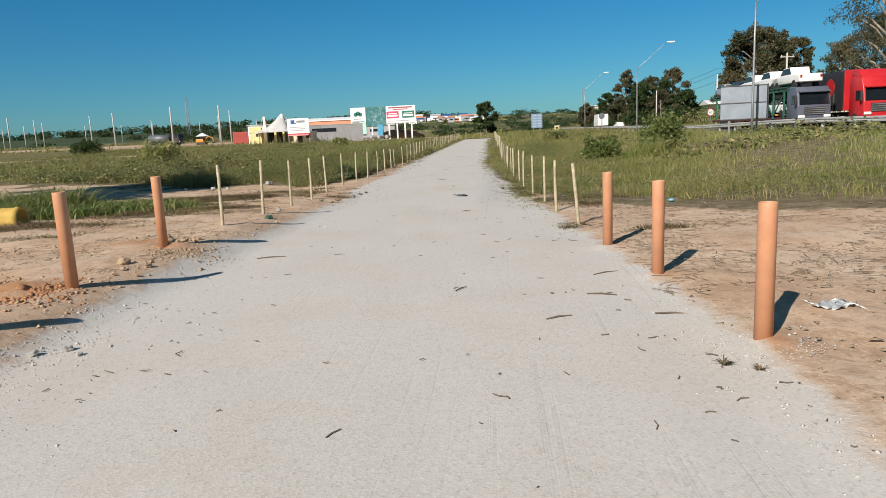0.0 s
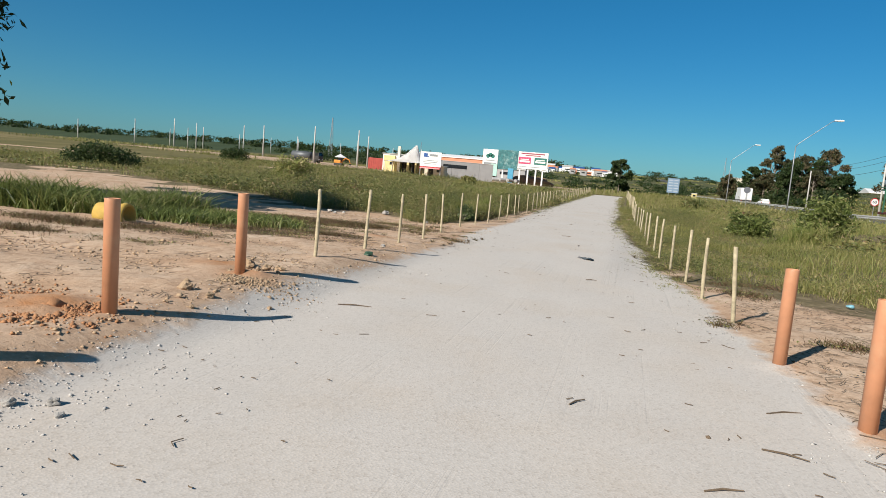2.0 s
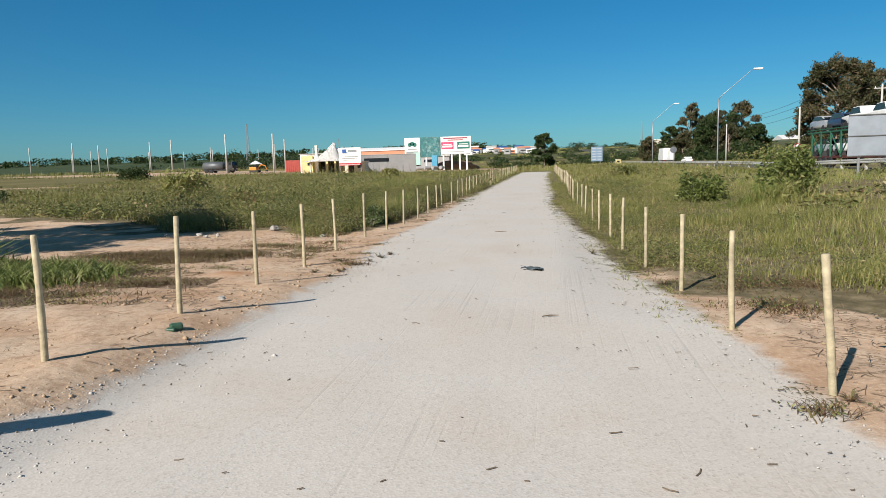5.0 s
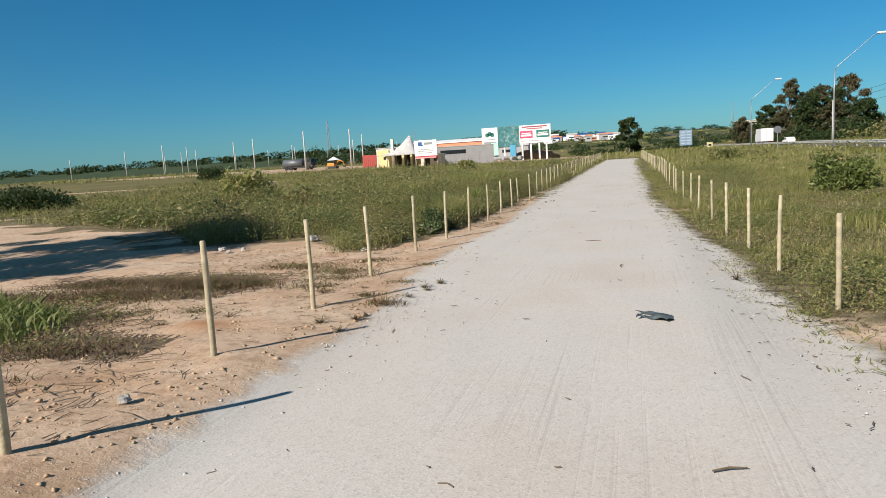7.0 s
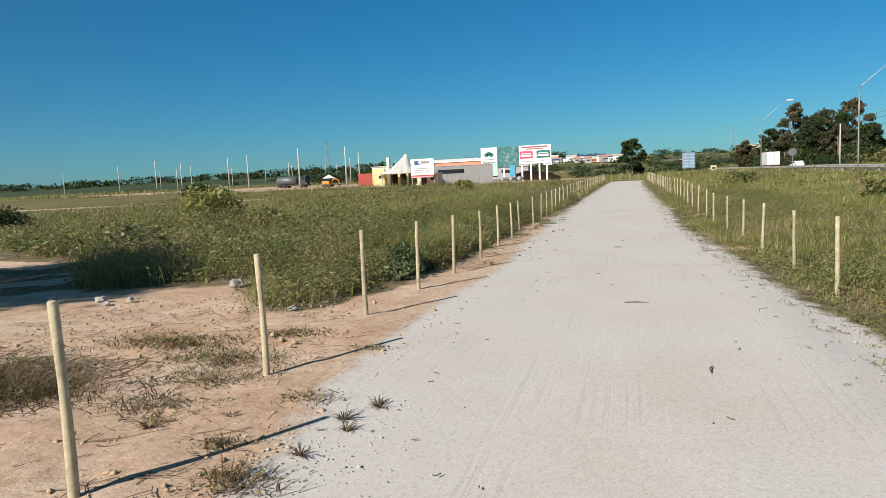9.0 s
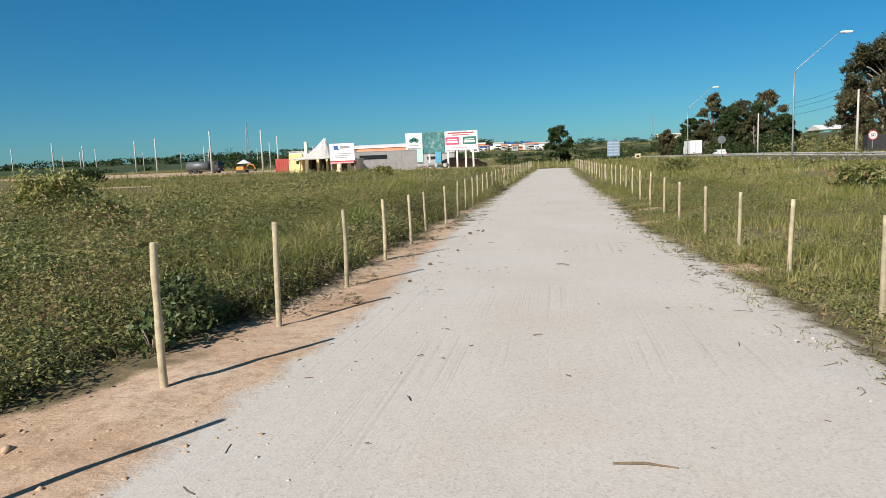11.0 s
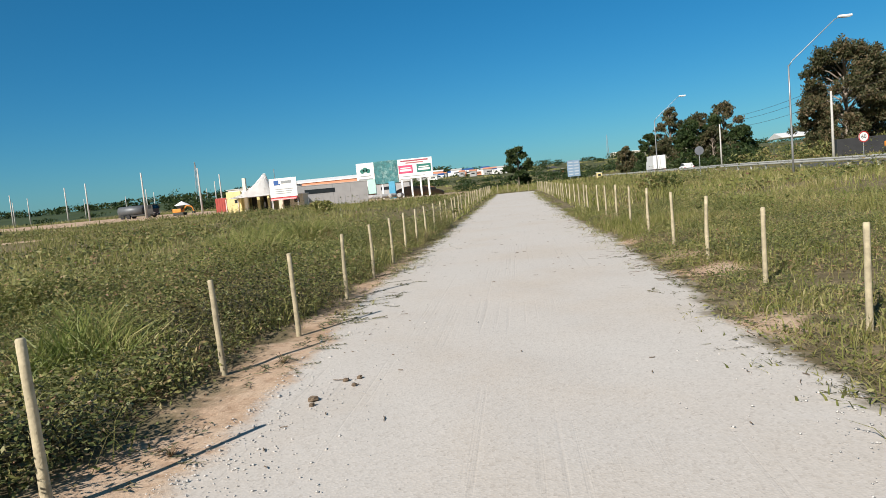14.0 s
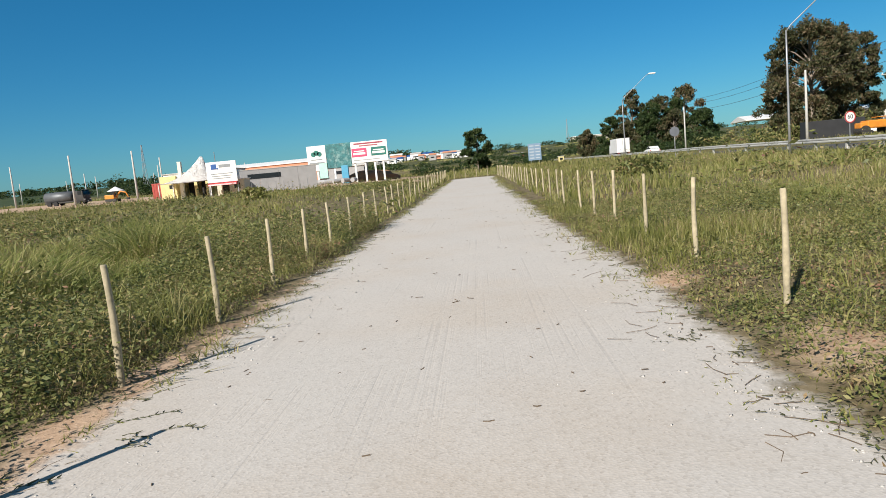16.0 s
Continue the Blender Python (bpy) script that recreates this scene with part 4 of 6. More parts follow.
def strands(name, x, y, length, wide, rng, mat, label, category):
    n = len(x)
    a = rng.uniform(0, 6.3, n)
    L = length * rng.lognormal(0, 0.5, n)
    c, d = np.stack([x, y, height(x, y) + 0.006], 1), np.stack([np.cos(a), np.sin(a), 0 * a], 1)
    s = np.stack([-np.sin(a), np.cos(a), 0 * a], 1) * wide
    bow = np.stack([-np.sin(a), np.cos(a), 0 * a], 1) * (L * rng.normal(size=n) * 0.12)[:, None]
    up = np.array([0, 0, 1.0]) * wide * 1.3
    pts = []
    for f, b in ((-0.5, 0), (0.0, 1), (0.5, 0)):
        p = c + d * (L * f)[:, None] + bow * b
        pts += [p - s, p + up, p + s]
    v = np.stack(pts, 1).reshape(-1, 3)
    k = np.arange(n)[:, None] * 9
    q = np.concatenate([k + f for f in ([0, 3, 4, 1], [1, 4, 5, 2], [3, 6, 7, 4], [4, 7, 8, 5])])
    return tagged(link(name, from_arrays(name, v, quads=q), mat), label, category, "", "stuff")


n = 1500
x, y = rng.uniform(-3.6, 2.9, n), rng.uniform(-1, 60, n)
k = (x < right_edge(y)) & (x > left_edge(y)) & (rng.random(n) < 0.25 + 0.75 * smooth((np.abs(x - (right_edge(y) + left_edge(y)) / 2) - 0.8) / 1.4))
strands("leaf_litter", x[k], y[k], 0.045, 0.0045, rng, TWIG, "dark dry leaves and twig bits scattered on the gravel", "litter")
n = 900
y = rng.uniform(17, 75, n)
side = rng.random(n) < 0.65
x = np.where(side, right_edge(y) + rng.normal(size=n) * 0.28, left_edge(y) + rng.normal(size=n) * 0.2 - 0.05)
k = side | (y > 37)
strands("dry_runners", x[k], y[k], 0.16, 0.0028, rng, TWIG, "dry grass runners lying over the gravel edge", "litter")
n = 3600
pick = rng.integers(5, size=n)
x = np.array([-8.0, -7.0, -5.6, -8.6, -6.4])[pick] + rng.normal(size=n) * np.array([1.3, 0.9, 0.5, 1.2, 0.7])[pick]
y = np.array([18.7, 18.0, 14.5, 15.6, 13.0])[pick] + rng.normal(size=n) * np.array([0.35, 0.4, 0.25, 0.5, 0.3])[pick]
strands("dead_stalks", x, y, 0.22, 0.006, rng, TWIG, "matted dead brown stalks among the low weeds", "litter")
n = 4200
strands("dry_straw", np.concatenate([rng.uniform(-9.5, -3.6, n // 2), rng.uniform(2.6, 9, n // 2)]), np.concatenate([rng.uniform(6, 22, n // 2), rng.uniform(5, 13, n // 2)]), 0.15, 0.0035, rng, TWIG, "dry straw and twigs lying on the bare soil", "litter")
for x, y, L, a in [(-2.35, 7.9, 0.42, 15), (-1.0, 22.6, 0.32, -5), (-1.37, 29.3, 0.2, -20), (2.2, 6.2, 0.35, 30), (2.0, 5.2, 0.3, -15), (2.5, 4.4, 0.3, -10), (-0.4, 19.6, 0.2, 80), (0.55, 5.6, 0.22, 60), (1.5, 4.4, 0.26, 25), (0.5, 30.4, 0.22, 60), (0.3, 12.8, 0.2, 20)]:
    bm = bmesh.new()
    tube(bm, [(-L / 2, 0, 0.01), (0, L * 0.06, 0.014), (L / 2, 0, 0.01)], [0.006, 0.008, 0.004], 6)
    ob = part("twig", bm, TWIG)
    ob.matrix_world = pose(*at(x, y), 0, 0, a)
    tagged(ob, "dry brown twig lying on the white gravel", "twig", "twigs on the path")

for x, y, r in [(-3.39, 34.0, 0.06), (-3.36, 33.87, 0.04), (-3.25, 34.5, 0.045), (-3.14, 34.56, 0.045), (-3.44, 28.01, 0.04), (-3.44, 29.51, 0.05), (-3.23, 31.11, 0.04), (-3.14, 34.35, 0.035), (2.8, 4.89, 0.03), (1.51, 5.3, 0.03), (2.69, 8.13, 0.03)]:
    put_rock("dark_clod", DARK_CLODS[int(rng.integers(2))], x, y, r * 0.6, "dark flat clod lying on the white gravel", "dark clods")

# scraps
RAG = surface("dark_rag", (0.07, 0.085, 0.09), 0.4, 8, 0.6, 0, 0.5, 30, (0.22, 0.24, 0.24), 0.5)
bm = bmesh.new()
OUTLINE = [(-0.23, 0.1), (-0.12, 0.2), (0.0, 0.12), (0.1, 0.1), (0.16, 0.1), (0.21, -0.08), (0.15, -0.2), (0.02, -0.12), (-0.1, -0.06), (-0.17, -0.14), (-0.17, -0.02), (-0.02, -0.02), (0.0, 0.04), (-0.09, 0.1)]
bm.faces.new([bm.verts.new((u, w, 0)) for u, w in OUTLINE])
bmesh.ops.triangulate(bm, faces=bm.faces[:])
bmesh.ops.subdivide_edges(bm, edges=bm.edges[:], cuts=3, use_grid_fill=True)
bmesh.ops.triangulate(bm, faces=bm.faces[:])
for v in bm.verts:
    u, w = v.co.x, v.co.y
    v.co.z = 0.022 + 0.014 * math.sin(u * 24 + w * 9) + 0.01 * math.cos(w * 31 - u * 12)
bmesh.ops.recalc_face_normals(bm, faces=bm.faces[:])
bmesh.ops.solidify(bm, geom=bm.faces[:], thickness=0.002)
ob = part("plastic_scrap", bm, RAG)
ob.matrix_world = pose(*at(0.0, 16.3), 0, 0, -11)
tagged(ob, "crumpled dark grey plastic scrap lying on the gravel", "litter")
bm = bmesh.new()
bmesh.ops.create_grid(bm, x_segments=12, y_segments=8, size=0.5)
for v in bm.verts:
    u, w = v.co.x, v.co.y
    v.co = (u * 0.34 + 0.04 * math.sin(w * 8), w * 0.2 + 0.04 * math.sin(u * 9), 0.03 + 0.025 * math.sin(u * 15 + w * 5) * math.cos(w * 12))
ob = part("plastic_bag", bm, surface("thin_plastic", (0.5, 0.51, 0.5), 0.2, 8, 0.35, 0, 0.3), flat=False)
ob.matrix_world = pose(*at(3.85, 4.35), 0, 0, 10)
tagged(ob, "crumpled clear plastic bag on bare soil", "litter")
bm = bmesh.new()
box(bm, (0, 0, 0.035), (0.13, 0.09, 0.07), 0.02, 20)
box(bm, (-0.04, -0.07, 0.02), (0.1, 0.06, 0.035), 0.012, -15)
ob = part("green_package", bm, surface("green_plastic", (0.04, 0.10, 0.06), 0.25, 8, 0.5, 0, 0.3))
ob.matrix_world = pose(*at(-3.55, 11.35), 0, 0, 20)
tagged(ob, "crushed dark green plastic package on the soil", "litter")
bm = bmesh.new()
bmesh.ops.create_icosphere(bm, subdivisions=2, radius=0.07)
for v in bm.verts:
    v.co = (v.co.x, v.co.y, v.co.z * 0.5 * (1 + 0.3 * math.sin(v.co.x * 30)))
ob = part("blue_scrap", bm, surface("blue_plastic", (0.2, 0.42, 0.5), 0.2, 8, 0.4))
ob.matrix_world = pose(*at(4.7, 13.2, 0.04))
tagged(ob, "small crumpled blue plastic scrap in grass", "litter")

# the yellow pipe stump in the grass
p = thing("drain_pipe", at(-9.5, 11.9), "short yellow painted concrete pipe half sunk in grass", "pipe", rz=8)
bm = bmesh.new()
lathe(bm, [(0.2, -0.36), (0.25, -0.32), (0.27, 0.0), (0.26, 0.2), (0.28, 0.24), (0.27, 0.34), (0.22, 0.34), (0.2, 0.1)], 28)
ob = part("barrel", bm, surface("yellow_paint", (0.50, 0.33, 0.07), 0.2, 4, 0.8, 0, 0.4, 30, (0.4, 0.3, 0.15), 0.5), p, flat=False)
ob.matrix_local = pose(0, 0, 0.1, 0, 90, 0)

# bushes
def bush(x, y, tall, wide, label, seed, leaves=2600, leaf=0.09, mat=None, name="bush"):
    rng = np.random.default_rng(seed)
    t = thing(name, at(x, y), label, "bush")
    bm = bmesh.new()
    lobes = []
    for i in range(9):
        a, f = i * 2.4, rng.uniform(0.45, 0.85)
        end = Vector((math.cos(a) * wide * 0.33 * rng.uniform(0.3, 1), math.sin(a) * wide * 0.33 * rng.uniform(0.3, 1), tall * f))
        tube(bm, [(0, 0, -0.05), end * 0.5 + Vector((0, 0, tall * 0.08)), end], [0.018 * tall, 0.012 * tall, 0.005], 5)
        r = wide * rng.uniform(0.14, 0.24)
        lobes.append((*end, r, min(r, tall * 0.3)))
        lobes.append((end.x * 1.25, end.y * 1.25, tall * 0.28, r, tall * 0.25))
    part("stems", bm, BARK, t, flat=False)
    link("foliage", crown_mesh("foliage", lobes, leaves, leaf, rng, 0.1), mat or WEEDS, t)


bush(8.6, 31.2, 1.9, 2.3, "bright green leafy bush standing in grass", 1, 4600, 0.09, LUSH)
bush(6.2, 33.2, 1.1, 2.2, "low green bush in the verge grass", 2, 3200, 0.09, LUSH)
bush(7.2, 73, 1.0, 3.0, "broad green bush among verge grass", 3, 2600, 0.14)
bush(8.2, 43.0, 0.75, 1.5, "low green bush in tall grass", 4)
bush(-23.1, 44.6, 1.9, 3.6, "shaggy half-dry bush in the field", 5, 4200, 0.12, GRASS_DRY)
bush(-40.5, 45, 1.7, 6.5, "dark rounded bush beside a sand track", 6, 5000, 0.13, DARK_LEAVES)
bush(-15.5, 38, 0.9, 2.0, "low green bush in the field", 8, 1800, 0.1)
BROAD = foliage("broad_weed_leaves", [(0.0, (0.05, 0.075, 0.028)), (0.5, (0.09, 0.125, 0.045)), (1.0, (0.16, 0.18, 0.075))], 1.0, 0.45, 0.2)
bush(-5.1, 25.2, 0.6, 0.8, "dark green leafy weed clump behind a stake", 9, 1500, 0.042, BROAD)
bush(-5.0, 24.5, 0.4, 0.45, "pale round-leaved weed behind a stake", 10, 150, 0.06, BROAD)
bush(-60, 95, 2.0, 5.0, "dark bush far out in the field", 12, 2400, 0.2, DARK_LEAVES)
bush(-22, 96, 1.0, 3.0, "scrubby bush near the building yard", 13, 2000, 0.18, GRASS)


# ---- trees ----
tree(at(-19.5, 13.2), 11.0, 9.5, "drooping eucalyptus tree at the edge of the bare ground", 101, 42000, 0.15, DARK_LEAVES, 0.3, 13, lobe=(0.13, 0.19))
for k, (x, y, tall, wide) in enumerate([(35.5, 262, 9, 6), (42, 258, 12.5, 8), (49.5, 262, 20.5, 10), (55, 255, 15, 11), (59, 262, 17.5, 11), (63, 256, 16, 11), (67.5, 262, 20.5, 11), (71, 256, 12, 9), (46, 252, 10, 9), (53, 250, 11, 11), (61, 250, 12, 12), (68, 250, 11, 10)]):
    tree(at(x, y), tall, wide, "tall dark eucalyptus tree in a roadside clump", 200 + k, 7000, 0.42, DARK_LEAVES if k % 2 else LEAVES, 0.25 if k in (2, 4, 6) else 0.08, 22, group="eucalyptus clump", lobe=(0.09, 0.16), tufted=0.7)
for k, (x, y, tall, wide) in enumerate([(66.5, 176, 22.0, 18), (75, 180, 20, 13), (62, 178, 14, 6)]):
    tree(at(x, y), tall, wide, "large eucalyptus tree with brownish green crown across the road", 220 + k, 36000, 0.36, LEAVES, 0.08, 56, group="large roadside trees", lobe=(0.07, 0.125), tufted=0.7, full=0.45)
for k, (x, y, tall, wide) in enumerate([(64.5, 130, 14, 7), (60.5, 106, 24, 13), (69, 128, 18, 9)]):
    tree(at(x, y), tall, wide, "eucalyptus tree with thin airy crown near the warehouse", 230 + k, 9000, 0.24, LEAVES, 0.2, 24, group="large roadside trees")
tree(at(-1.2, 158), 7.6, 4.6, "dense dark tree at the end of the path", 240, 9000, 0.26, DARK_LEAVES, 0.15, 11)


def wood(name, spots, label, seed, per=420, leaf=0.9, mat=None):
    """Far woodland: a band of irregular crowns as one stretch of stuff."""
    rng = np.random.default_rng(seed)
    lobes = []
    for x, y, r, tall in spots:
        z = float(height(x, y))
        for j in range(4):
            lobes.append((x + rng.normal() * r * 0.5, y + rng.normal() * r * 0.4, z + tall * rng.uniform(0.25, 0.8), r * rng.uniform(0.4, 0.7), tall * rng.uniform(0.2, 0.35)))
        lobes.append((x, y, z + tall * 0.2, r * 0.9, tall * 0.28))
    me = crown_mesh(name, lobes, per * len(spots), leaf, rng, 0.1)
    tagged(link(name, me, mat or DARK_LEAVES), label, "woodland", "", "stuff")


rng = np.random.default_rng(31)
wood("far_woods", [(-150 + 3.3 * k + rng.normal() * 2, 305 + rng.normal() * 8, rng.uniform(3, 5.5), rng.uniform(4.5, 9.5)) for k in range(22)], "row of dark trees behind the building yard", 41, 260, 0.6)
wood("horizon_woods", [(-760 + 9 * k + rng.normal() * 4, 640 + rng.normal() * 40, rng.uniform(8, 13), rng.uniform(5, 9)) for k in range(78)], "low dark woodland along the horizon", 42, 160, 1.6)
wood("hill_woods", [(-60 + 9 * k + rng.normal() * 5, 760 + rng.normal() * 25, rng.uniform(5, 9), rng.uniform(2.5, 6)) for k in range(44)], "scattered trees along the far hill", 43, 120, 1.0)
wood("hill_scrub", [(rng.uniform(-70, 170), rng.uniform(330, 720), rng.uniform(2.5, 6), rng.uniform(1.2, 3.5)) for k in range(110)], "dark scrub scattered over the far slope", 49, 60, 0.8)
wood("dry_slope", [(rng.uniform(-70, 170), rng.uniform(300, 650), rng.uniform(3, 8), rng.uniform(0.6, 1.4)) for k in range(120)], "dry brown brush on the far slope", 50, 60, 0.7, GRASS_DRY)
wood("scrub", [(-250 + 11 * k + rng.normal() * 5, 420 + rng.normal() * 30, rng.uniform(4, 8), rng.uniform(2, 4)) for k in range(30)], "scrub on the far field", 44, 120, 0.9)
wood("roadside_scrub", [(36 + 3 * k + rng.normal() * 2, 226 + rng.normal() * 10, rng.uniform(3, 5), rng.uniform(3, 6)) for k in range(16)], "dark scrub under the roadside trees", 45, 300, 0.5)
wood("bank_scrub", [(14 + 4 * k + rng.normal() * 2, 330 + rng.normal() * 20, rng.uniform(3, 6), rng.uniform(2, 5)) for k in range(14)], "scrub beside the far road", 46, 160, 0.6)
wood("yard_scrub", [(-20 + 2.6 * k + rng.normal() * 1.5, 222 + rng.normal() * 8, rng.uniform(2, 3.5), rng.uniform(1.2, 2.6)) for k in range(16)], "dark scrub behind the billboard", 47, 160, 0.4)
wood("tree_bank", [(44 + 3.2 * k + rng.normal() * 2, 170 + rng.normal() * 5, rng.uniform(2.5, 4), rng.uniform(2.5, 5)) for k in range(12)], "low green scrub across the highway", 48, 260, 0.35, WEEDS)


# ---- roadside: guardrail, lamps, signs, poles ----
RAIL = surface("weathered_rail", (0.50, 0.50, 0.48), 0.15, 0.8, 0.6, 0.1, 0.1, 30, (0.3, 0.28, 0.25), 0.5)


def guardrail():
    g = thing("guardrail", (0, 0, 0), "galvanised steel guardrail on short posts along the highway", "guardrail")
    ys = np.arange(12, 262, 4.0)
    prof = [(0.0, 0.0), (0.05, 0.03), (0.05, 0.10), (0.0, 0.15), (0.05, 0.20), (0.05, 0.27), (0.0, 0.30)]
    for k, y in enumerate(ys):
        x = 21.9
        z = float(height(x, y))
        z2 = float(height(x, y + 4))
        bm = bmesh.new()
        box(bm, (x + 0.12, y, z + 0.3), (0.16, 0.2, 0.95), 0.015)
        box(bm, (x + 0.03, y, z + 0.62), (0.1, 0.24, 0.2), 0.01)
        part("post", bm, CONCRETE, g)
        bm = bmesh.new()
        a = [bm.verts.new((x - o, y, z + 0.47 + h)) for o, h in prof]
        b = [bm.verts.new((x - o, y + 4.03, z2 + 0.47 + h)) for o, h in prof]
        for i in range(len(prof) - 1):
            bm.faces.new((a[i], b[i], b[i + 1], a[i + 1]))
        bmesh.ops.recalc_face_normals(bm, faces=bm.faces[:])
        bmesh.ops.solidify(bm, geom=bm.faces[:], thickness=0.006)
        part("beam", bm, RAIL, g)


guardrail()


def street_lamp(x, y):
    t = thing("street_lamp", at(x, y), "tall galvanised street lamp with a slanted arm", "lamp", "highway street lamps")
    bm = bmesh.new()
    tube(bm, [(0, 0, -0.3), (0, 0, 2), (0, 0, 5), (0, 0, 7.2)], [0.078, 0.068, 0.058, 0.046], 12)
    part("pole", bm, STEEL, t, flat=False)
    bm = bmesh.new()
    tube(bm, [(0, 0, 7.1), (0.25, 0, 7.45), (1.6, 0, 8.6), (3.0, 0, 9.8), (3.3, 0, 9.9)], [0.038, 0.034, 0.03, 0.027, 0.025], 10)
    part("arm", bm, STEEL, t, flat=False)
    bm = bmesh.new()
    box(bm, (3.65, 0, 9.95), (0.85, 0.32, 0.15), 0.05)
    head = part("head", bm, WHITE, t)
    part("lens", a_box((3.7, 0, 9.865), (0.5, 0.24, 0.04), 0.01), surface("lamp_glass", (0.6, 0.62, 0.6), 0.05, 4, 0.15), head)


for x, y in [(15.4, 38), (16.9, 76.5), (16.6, 118.5)]:
    street_lamp(x, y)

BLUE_GREY = surface("sheet_metal_back", (0.33, 0.37, 0.42), 0.12, 1.5, 0.5, 0.3, 0.1, 20, (0.25, 0.25, 0.25), 0.4)
t = thing("road_sign_back", at(15.4, 39.4), "bare metal back of a large road sign on two posts", "road sign", rz=-8)
part("panel", a_box((0, 0, 2.35), (2.5, 0.03, 0.96), 0.008), BLUE_GREY, t)
part("panel", a_box((0, 0, 1.38), (2.5, 0.03, 0.94), 0.008), BLUE_GREY, t)
for dx in (-0.75, 0.75):
    part("post", a_box((dx, 0.08, 1.3), (0.1, 0.1, 3.1), 0.01), STEEL, t)
for z in (0.93, 1.86, 2.83):
    part("rail", a_box((0, -0.035, z), (2.54, 0.03, 0.05), 0.005), surface("dark_rail", (0.1, 0.1, 0.1), 0.2, 4, 0.6), t)
part("edge_board", a_box((1.32, 0.3, 1.9), (0.04, 0.6, 1.95), 0.008), surface("dark_board", (0.07, 0.075, 0.08), 0.2, 4, 0.6), t)

t = thing("blue_road_sign", at(14.2, 216), "pale blue roadside information sign on posts", "road sign", rz=8)
part("panel", a_box((0, 0, 3.3), (3.5, 0.08, 4.4), 0.02), surface("sign_blue", (0.22, 0.32, 0.44), 0.08, 1, 0.4), t)
for k in range(5):
    for dx in (-0.8, 0.8):
        part("text_bar", a_box((dx, -0.06, 1.7 + 0.8 * k), (1.2, 0.03, 0.3)), surface("faded_bar", (0.45, 0.5, 0.55), 0.06, 1, 0.5), t, "pale bar")
for dx in (-1.1, 1.1):
    part("post", a_box((dx, 0.1, 1.5), (0.14, 0.14, 5.0), 0.01), STEEL, t)


def disc_sign(x, y, z, r, front, label, text="", facing=180):
    t = thing("speed_sign" if text else "round_sign", at(x, y), label, "road sign", rz=facing)
    h = z - float(height(x, y))
    part("post", a_rod((0, 0.05, -0.2), (0, 0.05, h + r * 0.8), 0.04, n=10), STEEL, t)
    part("plate", a_rod((0, 0.0, h), (0, -0.02, h), r, n=32), front, t)
    if text:
        bm = bmesh.new()
        lathe(bm, [(r * 0.82, 0.0), (r, 0.0), (r, 0.012), (r * 0.82, 0.012), (r * 0.82, 0.0)], 32)
        for f in [f for f in bm.faces if len(f.verts) > 4]:
            bm.faces.remove(f)
        ring = part("ring", bm, surface("sign_red", (0.45, 0.03, 0.03), 0.1, 4, 0.4), t, "red ring")
        ring.matrix_local = pose(0, -0.022, h, 90, 0, 0)
        cu = bpy.data.curves.new("digits", "FONT")
        cu.body, cu.size, cu.align_x, cu.align_y, cu.extrude, cu.offset = text, r * 1.0, "CENTER", "CENTER", 0.004, 0.0
        tmp = bpy.data.objects.new("tmp", cu)
        me = bpy.data.meshes.new_from_object(tmp)
        bpy.data.objects.remove(tmp)
        dig = link("digits", me, surface("sign_black", (0.02, 0.02, 0.02), 0.1, 4, 0.5), t, "black number 60")
        dig.matrix_local = pose(0, -0.028, h, 90, 0, 0)


disc_sign(31.1, 96.5, 2.7, 0.52, WHITE, "round white speed limit sign with red ring", "60", 10)
disc_sign(16.0, 96.0, 2.9, 0.42, surface("dull_zinc", (0.13, 0.14, 0.16), 0.15, 3, 0.6), "bare metal back of a round road sign", "", 0)

for x, y, tall, arms in [(44.4, 186, 9.5, ""), (40.6, 124, 9.0, ""), (47.5, 112, 11.0, "x"), (66, 150, 10, "x")]:
    t = thing("utility_pole", at(x, y), "pale concrete utility pole across the highway", "utility pole", "utility poles")
    bm = bmesh.new()
    tube(bm, [(0, 0, -0.5), (0, 0, tall * 0.5), (0, 0, tall)], [0.2, 0.16, 0.12], 10)
    part("pole", bm, CONCRETE, t, flat=False)
    if arms:
        part("crossarm", a_box((0, 0, tall - 0.6), (2.2, 0.12, 0.14), 0.01), CONCRETE, t)
        for dx in (-0.9, 0, 0.9):
            part("insulator", a_rod((dx, 0, tall - 0.55), (dx, 0, tall - 0.3), 0.05, n=8), WHITE, t)
cable_ends = [(44.4, 186, 11.3), (40.6, 124, 10.6), (47.5, 112, 12.2), (66, 150, 12.0)]
line = thing("power_line", (0, 0, 0), "dark overhead power cables sagging between utility poles", "cable")
for a, b in ((0, 1), (1, 2), (2, 3)):
    for drop in (0.0, 0.9, 2.2):
        p, q = Vector(cable_ends[a]), Vector(cable_ends[b])
        bm = bmesh.new()
        tube(bm, [p.lerp(q, f) - Vector((0, 0, drop + 3.2 * f * (1 - f))) for f in [i / 8 for i in range(9)]], [0.025] * 9, 5)
        part("cable", bm, DARK, line)


# ---- vehicles ----
TYRE = surface("tyre_rubber", (0.025, 0.025, 0.026), 0.2, 6, 0.85)
RIM = surface("wheel_rim", (0.35, 0.35, 0.36), 0.15, 6, 0.4, 0.6)
GLASS = surface("dark_window", (0.02, 0.025, 0.03), 0.1, 2, 0.08, 0, 0.0)
CHASSIS = surface("chassis", (0.04, 0.038, 0.036), 0.2, 4, 0.7)
LIGHT = surface("head_lamp", (0.75, 0.75, 0.72), 0.05, 4, 0.15)
TAIL = surface("tail_lamp", (0.4, 0.02, 0.02), 0.1, 4, 0.25)
